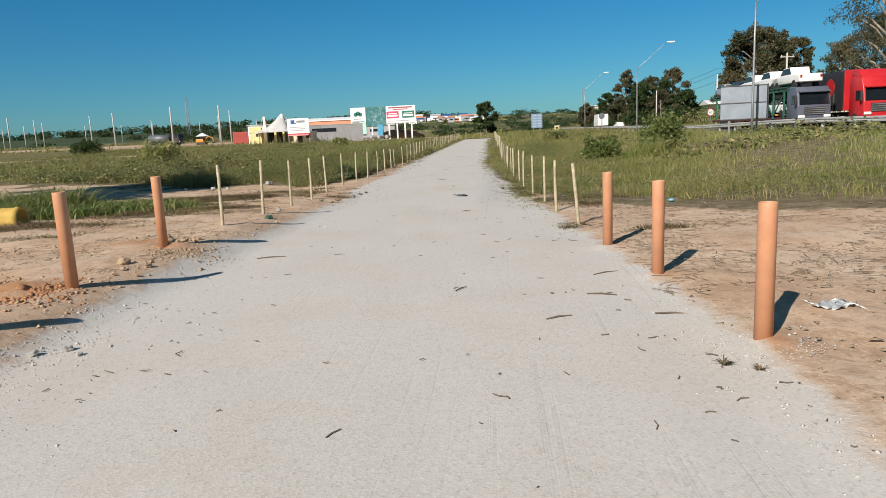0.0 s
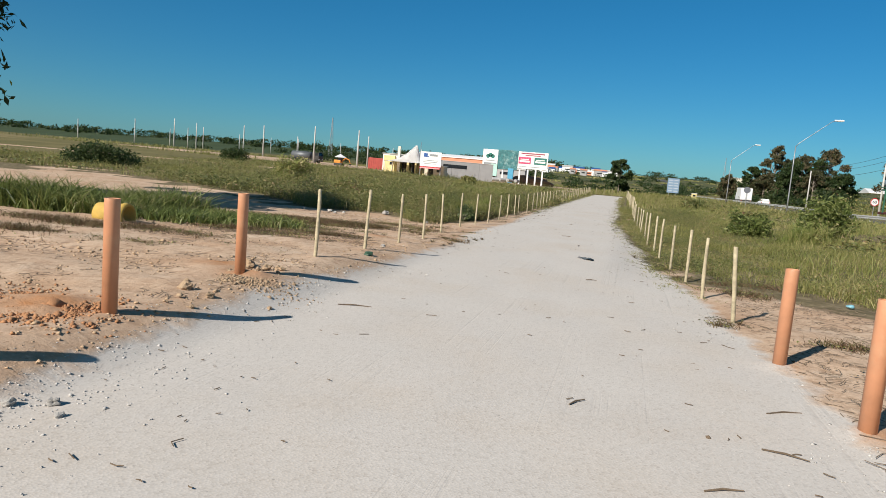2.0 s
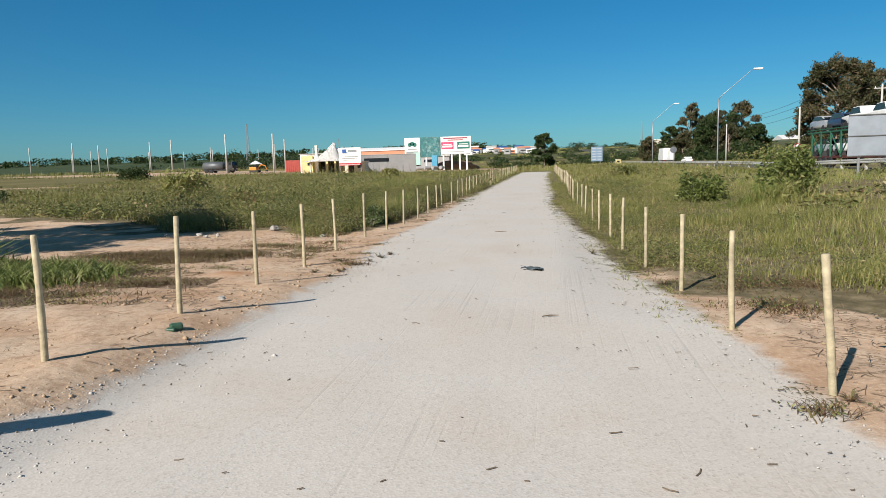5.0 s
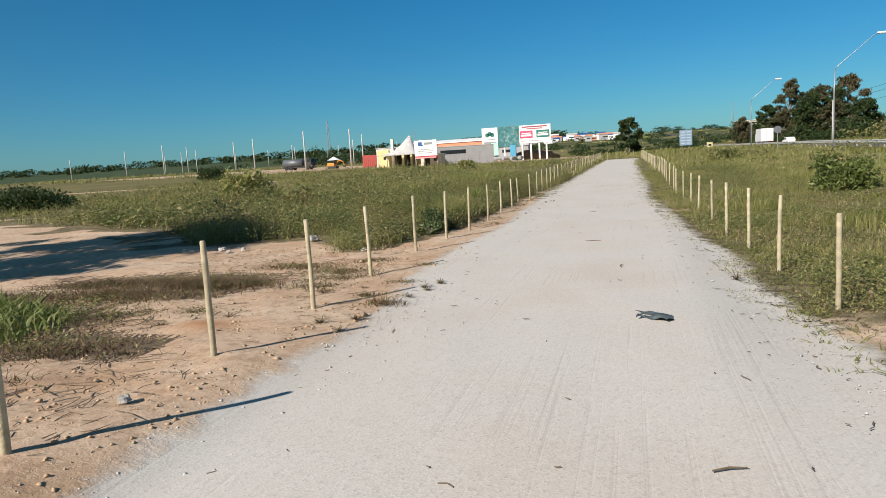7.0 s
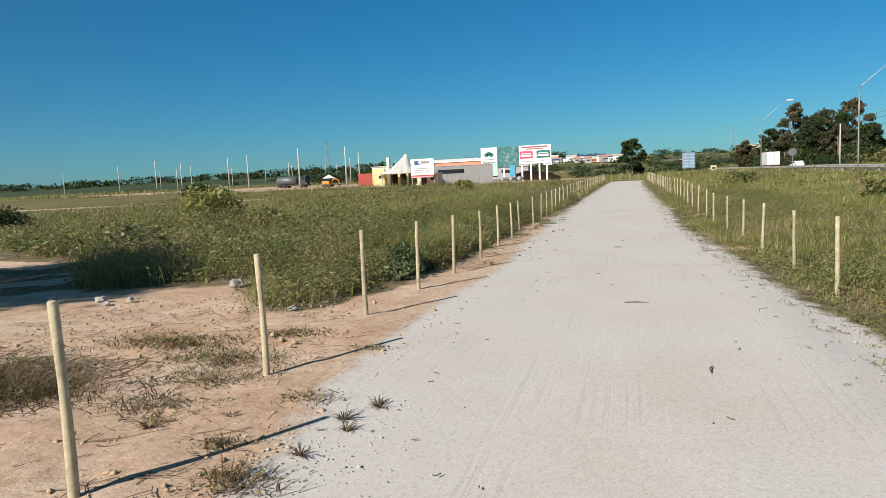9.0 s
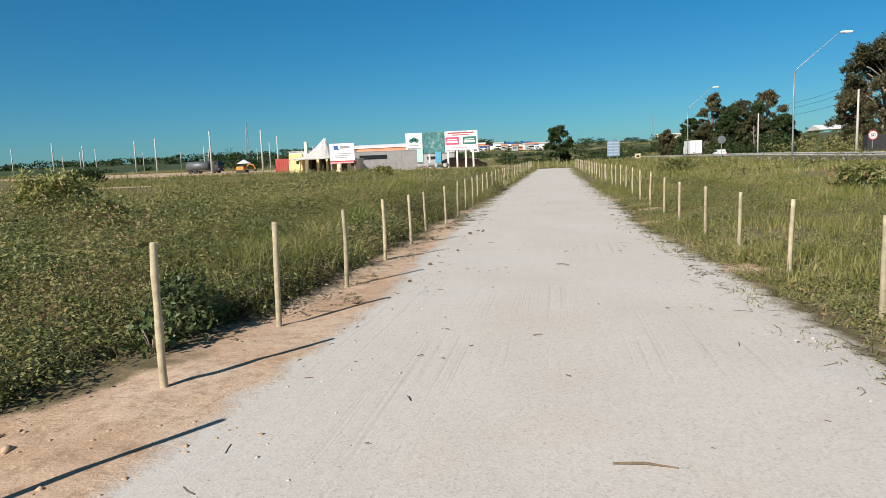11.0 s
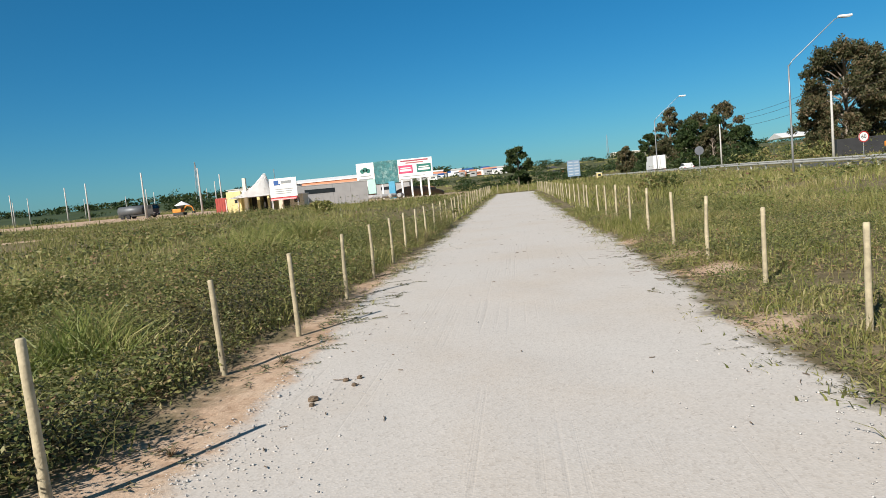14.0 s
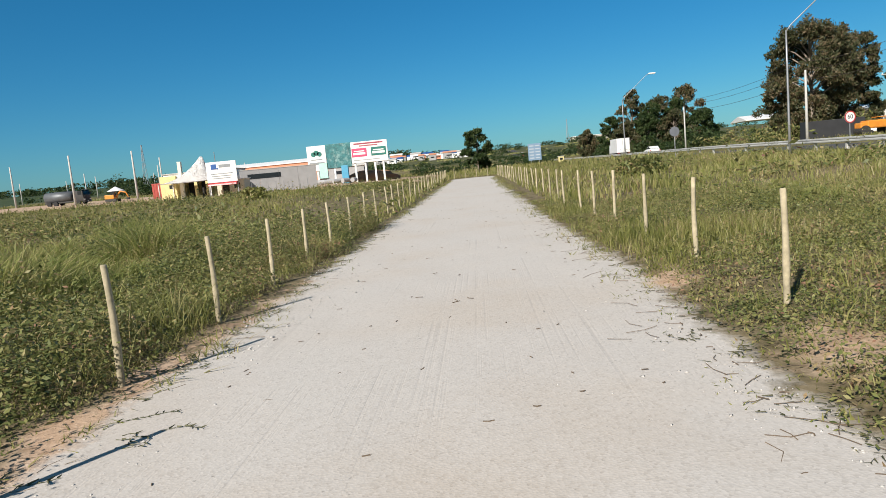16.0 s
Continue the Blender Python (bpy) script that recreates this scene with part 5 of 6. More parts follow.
CARBLACK = surface("black_curtain", (0.03, 0.031, 0.034), 0.15, 0.8, 0.55, 0, 0.2, 12)
RED = surface("red_paint", (0.50, 0.02, 0.025), 0.08, 2, 0.35)


def wheel(parent, x, y, r, w):
    bm = bmesh.new()
    lathe(bm, [(r * 0.55, -w / 2), (r * 0.92, -w / 2), (r, -w * 0.35), (r, w * 0.35), (r * 0.92, w / 2), (r * 0.55, w / 2)], 20)
    ty = part("wheel", bm, TYRE, parent, flat=True)
    ty.matrix_local = pose(x, y, r, 0, 90, 0)
    part("rim", a_rod((0, 0, -w * 0.45), (0, 0, w * 0.45), r * 0.54, n=14), RIM, ty)


def slab(profile, width, bevel=0.04):
    """A side outline (y, z) drawn out across x."""
    bm = bmesh.new()
    vs = [bm.verts.new((-width / 2, y, z)) for y, z in profile]
    f = bm.faces.new(vs)
    r = bmesh.ops.extrude_face_region(bm, geom=[f])
    bmesh.ops.translate(bm, vec=(width, 0, 0), verts=[v for v in r["geom"] if isinstance(v, bmesh.types.BMVert)])
    bmesh.ops.recalc_face_normals(bm, faces=bm.faces[:])
    if bevel:
        bmesh.ops.bevel(bm, geom=bm.edges[:], offset=bevel, segments=2, affect="EDGES", profile=0.5)
    return bm


def car(place, paint, label, pickup=False, rz=0.0, tilt=0.0, name="car"):
    """Nose towards -y. A body, glass, wheels, lamps."""
    t = thing(name, place, label, "car", rz=rz)
    t.matrix_world = pose(*place, tilt, 0, rz)
    if pickup:
        body = [(-2.6, 0.45), (-2.65, 0.75), (-2.5, 1.05), (-1.3, 1.15), (0.9, 1.15), (2.6, 1.12), (2.65, 0.5)]
        cab = [(-1.4, 1.1), (-0.75, 1.72), (0.55, 1.76), (0.8, 1.1)]
    else:
        body = [(-2.0, 0.35), (-2.08, 0.65), (-1.9, 0.85), (-1.0, 0.98), (1.7, 1.02), (2.0, 0.9), (2.02, 0.4)]
        cab = [(-1.15, 0.95), (-0.45, 1.46), (1.1, 1.5), (1.85, 1.0)]
    part("body", slab(body, 1.74, 0.07), paint, t, flat=False)
    part("cabin", slab(cab, 1.5, 0.06), paint, t, flat=False)
    glass = [(y * 0.93 - 0.0, z - 0.05 if z > 1.3 else z + 0.1) for y, z in cab]
    part("side_window", slab(glass, 1.53, 0.01), GLASS, t)
    (y0, z0), (y1, z1) = cab[0], cab[1]
    bm = bmesh.new()
    q = [(-0.66, y0 - 0.02 + 0.06, z0 + 0.12), (0.66, y0 - 0.02 + 0.06, z0 + 0.12), (0.58, y1 - 0.05, z1 - 0.06), (-0.58, y1 - 0.05, z1 - 0.06)]
    bm.faces.new([bm.verts.new(p) for p in q])
    bmesh.ops.solidify(bm, geom=bm.faces[:], thickness=0.02)
    part("windshield", bm, GLASS, t)
    f, b = body[1][0], body[-2][0]
    for sx in (-0.65, 0.65):
        part("headlight", a_box((sx, f + 0.04, 0.78 if pickup else 0.68), (0.34, 0.1, 0.14), 0.02), LIGHT, t)
        part("tail_light", a_box((sx * 1.15, b, 0.92 if pickup else 0.78), (0.16, 0.1, 0.22), 0.02), TAIL, t)
    part("bumper", a_box((0, f + 0.02, 0.5), (1.7, 0.16, 0.22), 0.04), CHASSIS, t)
    wy = 1.6 if pickup else 1.28
    for sx in (-0.8, 0.8):
        for sy in (-wy, wy):
            wheel(t, sx, sy, 0.36 if pickup else 0.31, 0.22)
    return t


def cab(t, y0, paint, tall=3.4, grille=True):
    """A tractor cab with its front at y0, facing -y."""
    prof = [(y0 + 0.1, 0.55), (y0, 0.9), (y0 + 0.02, 1.75), (y0 + 0.22, 2.75), (y0 + 0.55, tall), (y0 + 2.1, tall + 0.12), (y0 + 2.1, 0.75)]
    part("cab", slab(prof, 2.48, 0.08), paint, t, flat=False)
    bm = bmesh.new()
    q = [(-1.12, y0 + 0.0, 1.85), (1.12, y0 + 0.0, 1.85), (1.08, y0 + 0.19, 2.72), (-1.08, y0 + 0.19, 2.72)]
    bm.faces.new([bm.verts.new(p) for p in q])
    bmesh.ops.solidify(bm, geom=bm.faces[:], thickness=0.03)
    part("windshield", bm, GLASS, t)
    part("sun_visor", a_box((0, y0 + 0.08, 2.83), (2.3, 0.3, 0.12), 0.03), paint, t)
    for sx in (-1.25, 1.25):
        part("side_window", a_box((sx, y0 + 0.75, 2.25), (0.03, 0.75, 0.7), 0.01), GLASS, t)
        part("mirror", a_box((sx * 1.12, y0 + 0.1, 2.2), (0.12, 0.22, 0.7), 0.03), CHASSIS, t)
        part("headlight", a_box((sx * 0.76, y0 - 0.02, 0.95), (0.5, 0.1, 0.2), 0.03), LIGHT, t)
    if grille:
        g = part("grille", a_box((0, y0 - 0.02, 1.35), (1.5, 0.06, 0.62), 0.02), CHASSIS, t)
        for k in range(4):
            part("grille_bar", a_box((0, y0 - 0.06, 1.12 + 0.15 * k), (1.45, 0.03, 0.04), 0.008), STEEL, g)
    part("bumper", a_box((0, y0 + 0.05, 0.6), (2.45, 0.3, 0.42), 0.06), paint, t)
    part("plate", a_box((0, y0 - 0.115, 0.62), (0.4, 0.02, 0.13)), WHITE, t, "blank white bar")


def lorry_wheels(t, ys, r=0.5):
    for y in ys:
        for sx in (-1.05, 1.05):
            wheel(t, sx, y, r, 0.42)


# red tractor with a black curtain trailer
t = thing("lorry", at(28.8, 50), "red tractor lorry with a black curtain-sided trailer", "lorry", rz=0)
cab(t, 0, RED, 3.55)
part("roof_fairing", slab([(0.5, 3.5), (1.2, 4.1), (2.1, 4.15), (2.1, 3.5)], 2.3, 0.08), RED, t, flat=False)
part("chassis", a_box((0, 9, 0.95), (1.0, 17.5, 0.3), 0.03), CHASSIS, t)
trailer = part("trailer", a_box((0, 10.0, 2.72), (2.55, 14.2, 3.0), 0.05), CARBLACK, t, "black curtain trailer")
part("front_wall", a_box((0, 2.82, 2.72), (2.57, 0.16, 3.02), 0.02), RED, trailer)
part("logo_bar", a_box((-1.29, 8.6, 2.9), (0.02, 5.2, 0.75), 0.004), RED, trailer, "red lettering bar")
part("logo_mark", a_rod((-1.27, 5.0, 3.0), (-1.295, 5.0, 3.0), 0.7, n=20), RED, trailer, "red round mark")
part("lettering_bar", a_box((-1.29, 8.4, 2.1), (0.02, 3.0, 0.2), 0.004), WHITE, trailer, "pale lettering bar")
lorry_wheels(t, [1.2, 5.0, 6.3, 13.0, 14.3, 15.6])

# car transporter
GREEN = surface("green_steel", (0.03, 0.13, 0.075), 0.2, 3, 0.55, 0.2)
SILVER = surface("silver_paint", (0.42, 0.43, 0.44), 0.08, 2, 0.3, 0.3)
BLUECAR = surface("dark_blue_paint", (0.03, 0.045, 0.09), 0.1, 2, 0.3)
ty0 = 53.0
t = thing("car_transporter", at(25.5, ty0), "grey lorry pulling a green steel car transporter trailer", "lorry")
cab(t, 0, surface("slate_paint", (0.10, 0.11, 0.14), 0.1, 2, 0.35), 3.2)
part("chassis", a_box((0, 11, 0.85), (2.4, 19.5, 0.22), 0.03), surface("maroon_steel", (0.10, 0.025, 0.02), 0.2, 3, 0.6), t)
deck = part("upper_deck", a_box((0, 11.0, 3.05), (2.5, 19.0, 0.14), 0.02), GREEN, t)
for k in range(9):
    y = 2.6 + 2.1 * k
    for sx in (-1.22, 1.22):
        part("truss_post", a_box((sx, y, 1.95), (0.12, 0.14, 2.2), 0.015), GREEN, t)
        if k < 8:
            up = k % 2
            part("truss_brace", a_rod((sx, y, 1.0 if up else 2.95), (sx, y + 2.1, 2.95 if up else 1.0), 0.05, n=6), GREEN, t)
part("side_rail", a_box((-1.24, 11, 3.3), (0.06, 19, 0.08), 0.01), GREEN, t)
part("side_rail", a_box((1.24, 11, 3.3), (0.06, 19, 0.08), 0.01), GREEN, t)
lorry_wheels(t, [1.2, 4.4, 5.6, 15.2, 16.4, 17.6], 0.46)
zt = float(height(25.5, ty0))
for k, (paint, pk, what) in enumerate([(WHITE, True, "white pickup loaded on the transporter"), (WHITE, True, "white pickup loaded on the transporter"), (WHITE, True, "white pickup loaded on the transporter"), (BLUECAR, False, "dark blue car loaded on the transporter"), (SILVER, False, "silver car loaded on the transporter")]):
    car((25.5, ty0 + 3.4 + 4.1 * k - (0.6 if k > 2 else 0), zt + 3.12), paint, what, pk, 180 if k < 3 else 0, 0)
for k, paint in enumerate((WHITE, BLUECAR, WHITE, SILVER)):
    car((25.5, ty0 + 5.2 + 4.2 * k, zt + 0.96), paint, "car standing on the transporter's lower deck", False, 0)

# white box lorry and car driving off
t = thing("box_lorry", at(28.4, 174), "white box lorry seen from behind on the highway", "lorry")
part("box", a_box((0, 3.4, 2.35), (2.55, 6.8, 2.85), 0.04), WHITE, t)
part("rear_door", a_box((-0.62, -0.02, 2.35), (1.15, 0.06, 2.6), 0.015), WHITE, t)
part("rear_door", a_box((0.62, -0.02, 2.35), (1.15, 0.06, 2.6), 0.015), WHITE, t)
for sx in (-0.15, 0.15):
    part("door_bar", a_rod((sx, -0.08, 1.1), (sx, -0.08, 3.6), 0.025, n=6), STEEL, t)
part("cab", slab([(7.0, 0.6), (7.0, 2.6), (8.2, 2.7), (8.8, 1.7), (8.9, 0.6)], 2.3, 0.08), WHITE, t, flat=False)
part("chassis", a_box((0, 4, 0.75), (1.2, 8, 0.3), 0.03), CHASSIS, t)
part("underrun_bar", a_box((0, -0.05, 0.6), (2.3, 0.1, 0.14), 0.02), CHASSIS, t)
for sx in (-1.05, 1.05):
    part("tail_light", a_box((sx, -0.06, 0.78), (0.3, 0.05, 0.14), 0.02), TAIL, t)
lorry_wheels(t, [1.8, 7.8], 0.48)
car(at(28.4, 152), WHITE, "white car driving along the highway", False, 180)
car(at(25, 420), RED, "small red car far down the highway", False, 180)
car(at(28.5, 470), WHITE, "white car far down the highway", False, 0)


# ---- building yard across the field ----
YELLOW = surface("cream_yellow_wall", (0.66, 0.56, 0.27), 0.08, 0.8, 0.85, 0, 0.2, 20, (0.5, 0.42, 0.24), 0.4)
GREYWALL = surface("grey_block_wall", (0.36, 0.36, 0.36), 0.08, 0.6, 0.9, 0, 0.3, 10, (0.28, 0.27, 0.26), 0.4)
FABRIC = surface("white_canvas", (0.8, 0.8, 0.79), 0.04, 1, 0.7)
SALMON = surface("salmon_wall", (0.62, 0.27, 0.16), 0.1, 0.3, 0.8)
RUST = surface("red_container", (0.38, 0.06, 0.045), 0.15, 0.8, 0.6, 0, 0.2, 10, (0.25, 0.06, 0.04), 0.5)
TEAL = surface("teal_print", (0.04, 0.18, 0.19), 0.5, 0.9, 0.5, 0, 0.0, 3, (0.35, 0.5, 0.48), 0.9)
PINK = surface("pink_print", (0.55, 0.07, 0.16), 0.08, 1, 0.5)
DEEPGREEN = surface("green_print", (0.02, 0.16, 0.13), 0.08, 1, 0.5)
MINT = surface("mint_print", (0.42, 0.66, 0.58), 0.1, 1, 0.5)
BLUE = surface("blue_print", (0.02, 0.09, 0.30), 0.08, 1, 0.5)
GREYBAR = surface("grey_print", (0.25, 0.27, 0.28), 0.08, 1, 0.5)
# near-black colour standing in for the shade inside open doorways
SHADE = surface("interior_shade", (0.035, 0.03, 0.025), 0.2, 2, 0.9)
SKYBLUE = surface("blue_tank", (0.08, 0.33, 0.50), 0.1, 1, 0.5)

gx, gy = -46.6, 140.5
gz = float(height(gx, gy))
t = thing("gatehouse", (gx, gy, gz), "small cream yellow gatehouse with dark doorways", "building")
part("wall", a_box((-3.6, 1.5, 1.75), (2.6, 4.5, 3.7), 0.03), YELLOW, t)
part("back_wall", a_box((1.5, 3.4, 1.6), (8, 0.3, 3.3), 0.02), YELLOW, t)
for x, w in ((-1.9, 0.9), (0.5, 0.5), (2.3, 0.4)):
    part("pier", a_box((x, 0.2, 1.45), (w, 0.4, 3.0), 0.02), YELLOW, t)
part("parapet", a_box((1.0, 1.6, 3.35), (9.0, 3.9, 0.7), 0.03), WHITE, t)
part("roof", a_box((1.0, 1.7, 3.75), (9.2, 4.2, 0.12), 0.02), CONCRETE, t)
part("window", a_box((-3.2, -0.77, 1.9), (0.5, 0.06, 0.6), 0.01), GLASS, t)
# dark sheets fill the openings in place of shaded rooms
part("doorway", a_box((-0.6, 1.8, 1.35), (1.6, 0.1, 2.6), 0.01), SHADE, t)
part("doorway", a_box((1.4, 1.8, 1.35), (1.3, 0.1, 2.6), 0.01), SHADE, t)
part("pillar", a_box((-1.3, -0.9, 2.8), (0.55, 0.55, 5.8), 0.03), surface("cream_pillar", (0.72, 0.68, 0.55), 0.06, 1, 0.8), t)
t = thing("upper_block", at(-49, 152), "low white building behind the gatehouse", "building")
part("wall", a_box((0, 0, 2.0), (12, 7, 4.2), 0.03), WHITE, t)
part("roof", a_box((0, 0, 4.16), (12.4, 7.4, 0.16), 0.02), CONCRETE, t)
part("mast", a_rod((2, 0, 4.1), (2, 0, 7.4), 0.06, n=6), STEEL, t)

# peaked canvas canopy
t = thing("canopy_tent", (-45.4, 137.2, gz), "white peaked canvas canopy on slim posts", "tent")
bm = bmesh.new()
n, ring = 24, 9
grid = []
for j in range(ring):
    f = j / (ring - 1)
    row = []
    for k in range(n):
        a = 2 * math.pi * k / n
        sq = 1 / max(abs(math.cos(a)), abs(math.sin(a)))
        r = 0.05 + 0.95 * f
        cx = 2.1 * (1 - f)
        row.append(bm.verts.new((cx + 4.3 * r * math.cos(a) * (1 + (sq - 1) * f), 2.6 * r * math.sin(a) * (1 + (sq - 1) * f), 2.35 + 3.7 * (1 - f) ** 1.85)))
    grid.append(row)
for a, b in zip(grid, grid[1:]):
    for k in range(n):
        bm.faces.new((a[k], b[k], b[(k + 1) % n], a[(k + 1) % n]))
bm.faces.new(grid[0])
bmesh.ops.solidify(bm, geom=bm.faces[:], thickness=0.03)
part("canvas", bm, FABRIC, t, flat=False)
for sx in (-4.0, 4.0):
    for sy in (-2.4, 2.4):
        part("post", a_rod((sx, sy, -0.2), (sx, sy, 2.4), 0.07, n=8), WHITE, t)

t = thing("site_board", (-38.6, 132.6, float(height(-38.6, 132.6))), "white site board with a blue mark above a red awning", "sign", rz=0)
part("panel", a_box((0, 0, 3.45), (4.5, 0.12, 3.0), 0.02), WHITE, t)
part("mark", a_box((-1.1, -0.08, 4.25), (0.8, 0.03, 0.75), 0.01), BLUE, t, "blue square mark")
part("mark", a_box((-0.55, -0.085, 3.95), (0.22, 0.03, 0.22), 0.01), BLUE, t, "blue square mark")
part("lettering_bar", a_box((0.55, -0.08, 4.3), (1.7, 0.03, 0.42), 0.005), GREYBAR, t, "grey lettering bar")
for k in range(3):
    part("lettering_bar", a_box((0.0 - 0.05 * k, -0.08, 3.2 - 0.33 * k), (3.3 - 0.3 * k, 0.03, 0.1), 0.005), GREYBAR, t, "grey lettering bar")
part("awning", slab([(-0.5, 1.5), (-0.4, 1.75), (0.1, 1.95), (0.6, 1.95), (0.6, 1.6)], 4.3, 0.03), RED, t, "red awning")
for sx in (-2.15, 2.15):
    part("post", a_box((sx, 0.12, 1.7), (0.14, 0.12, 4.0), 0.01), STEEL, t)
t = thing("site_cabin", (-38.3, 136.0, float(height(-38.3, 136.0))), "small pale cabin below the site board", "building")
part("wall", a_box((0, 0, 1.1), (4.2, 2.6, 2.2), 0.03), surface("pale_plaster", (0.6, 0.55, 0.42), 0.08, 1, 0.8), t)
part("roof", a_box((0, 0, 2.25), (4.5, 2.9, 0.12), 0.02), WHITE, t)
part("doorway", a_box((-0.7, -1.32, 0.95), (1.0, 0.06, 1.9), 0.01), SHADE, t)
part("window", a_box((1.0, -1.32, 1.3), (0.9, 0.06, 0.8), 0.01), GLASS, t)

def long_wall(name, p, q, tall, mat, label, coping=True):
    p, q = Vector(at(*p)), Vector(at(*q))
    t = thing(name, p, label, "wall", rz=math.degrees(math.atan2(q.y - p.y, q.x - p.x)), kind="structure")
    L = (q - p).length
    n = max(1, int(L / 3))
    for k in range(n):
        part("panel", a_box(((k + 0.5) * L / n, 0, tall / 2 - 0.3), (L / n - 0.03, 0.2, tall + 0.6), 0.01), mat, t)
    part("coping", a_box((L / 2, 0, tall + 0.06), (L + 0.1, 0.3, 0.12), 0.02), CONCRETE, t)
    return t


w = long_wall("wall_grey", (-41.0, 146.5), (-29.3, 152.0), 3.6, GREYWALL, "long grey rendered boundary wall with coping")
part("window_band", a_box((4.0, -0.12, 2.5), (5.5, 0.06, 0.8), 0.01), GLASS, w)
for k in range(9):
    x, y = -39.5 + 1.2 * k, 143.5 + 0.5 * k
    p = new("wire_post", a_me := bpy.data.meshes.new("wire_post"))
    bm = a_rod((0, 0, -0.2), (0, 0, 1.5), 0.05, n=6)
    bm.to_mesh(a_me)
    bm.free()
    a_me.materials.append(STEEL)
    p.matrix_world = pose(*at(x, y))
    tagged(p, "thin metal post before the grey wall", "post", "wall posts")

for x, y, sx, sy, tall, mat, roof, label in [(-56, 216, 26, 12, 6.0, SALMON, WHITE, "long salmon warehouse with a white roof edge"), (-42, 232, 14, 12, 6.6, SALMON, SALMON, "salmon warehouse with a low roof"), (-34, 206, 9, 6, 4.0, GREYWALL, CONCRETE, "small dark shed behind the wall")]:
    t = thing("warehouse", at(x, y), label, "building", "yard warehouses")
    part("wall", a_box((0, 0, tall / 2 - 0.3), (sx, sy, tall + 0.6), 0.03), mat, t)
    part("roof", slab([(-sy / 2 - 0.3, tall), (0, tall + 0.9), (sy / 2 + 0.3, tall), (sy / 2 + 0.3, tall - 0.25), (-sy / 2 - 0.3, tall - 0.25)], sx + 0.4, 0.02), roof, t)
    for k in range(int(sx / 5)):
        part("window", a_box((-sx / 2 + 2.5 + 5 * k, -sy / 2 - 0.03, tall * 0.62), (2.4, 0.06, 0.8), 0.01), GLASS, t)

# billboards
by = 187.0
bz = float(height(-30, by))
t = thing("billboard", (-30.3, by, bz - 0.6), "row of three large printed billboard panels on white posts", "billboard")
part("panel", a_box((-7.0, 0, 6.6), (4.3, 0.2, 5.6), 0.03), WHITE, t)
for dx, dz, r in ((-7.7, 7.5, 0.55), (-7.0, 7.8, 0.6), (-6.3, 7.5, 0.55)):
    bm = bmesh.new()
    lathe(bm, [(r * 0.3, -0.02), (r, -0.02), (r, 0.02), (r * 0.3, 0.02)], 14)
    o = part("emblem", bm, DEEPGREEN, t, "green tree emblem")
    o.matrix_local = pose(dx, -0.13, dz, 90, 0, 0)
part("lettering_bar", a_box((-7.0, -0.12, 5.4), (3.4, 0.04, 0.6), 0.01), GREYBAR, t, "dark lettering bar")
part("lettering_bar", a_box((-7.0, -0.12, 6.3), (2.6, 0.04, 0.2), 0.01), GREYBAR, t, "grey lettering bar")
part("panel", a_box((-1.95, 0.02, 6.8), (5.7, 0.2, 5.4), 0.03), TEAL, t, "teal printed aerial picture")
part("panel", a_box((5.1, 0, 7.05), (8.3, 0.2, 4.7), 0.03), WHITE, t)
part("lettering_bar", a_box((5.0, -0.12, 8.95), (6.6, 0.04, 0.32), 0.01), surface("dark_red_print", (0.32, 0.06, 0.09), 0.08, 1, 0.5), t, "dark red lettering bar")
part("lettering_bar", a_box((5.0, -0.12, 8.45), (4.2, 0.04, 0.28), 0.01), surface("dull_red_print", (0.38, 0.12, 0.13), 0.08, 1, 0.5), t, "dark red lettering bar")
for cx, mat, word in ((2.8, PINK, "pink badge"), (7.2, DEEPGREEN, "green badge")):
    b = part("badge", a_box((cx, -0.13, 7.0), (3.4, 0.06, 1.9), 0.02), mat, t, word)
    part("badge_bar", a_box((cx, -0.18, 7.3), (2.4, 0.04, 0.22), 0.01), WHITE, b)
    part("badge_bar", a_box((cx, -0.18, 6.75), (2.8, 0.04, 0.5), 0.01), WHITE, b)
part("lettering_bar", a_box((4.4, -0.12, 5.3), (6.0, 0.04, 0.14), 0.01), GREYBAR, t, "grey lettering bar")
part("side_panel", a_box((-5.7, -0.3, 3.7), (1.9, 0.12, 3.4), 0.02), MINT, t, "mint green printed panel")
for dx in (-8.8, -7.1, -5.0, -3.2, 1.6, 3.9, 6.1, 8.0):
    part("post", a_box((dx, 0.3, 2.6), (0.42, 0.35, 6.4), 0.03), WHITE, t)
part("tank_stand", a_box((-0.9, 0.4, 2.2), (1.5, 1.0, 4.6), 0.05), SKYBLUE, t, "blue painted stand")
t = thing("soil_mound", at(-27, 196), "mound of bare reddish soil behind the billboard", "soil")
bm = bmesh.new()
bmesh.ops.create_icosphere(bm, subdivisions=4, radius=1)
for v in bm.verts:
    k = 1 + 0.2 * noise.noise(v.co * 2.5)
    v.co = (v.co.x * 7 * k, v.co.y * 3 * k, max(-0.3, v.co.z * 2.3 * k))
part("mound", bm, surface("red_soil", (0.34, 0.17, 0.09), 0.2, 0.8, 0.95, 0, 0.5, 8), t, flat=False)
for k in range(5):
    t = thing("rubble_pipe", at(-36.5 + 1.9 * k, 184.5), "short concrete pipe lying in the yard", "pipe", "yard pipes", rz=20 * k)
    part("ring", a_rod((-1.0, 0, 0.5), (1.0, 0, 0.5), 0.5, n=14), GREYWALL, t)

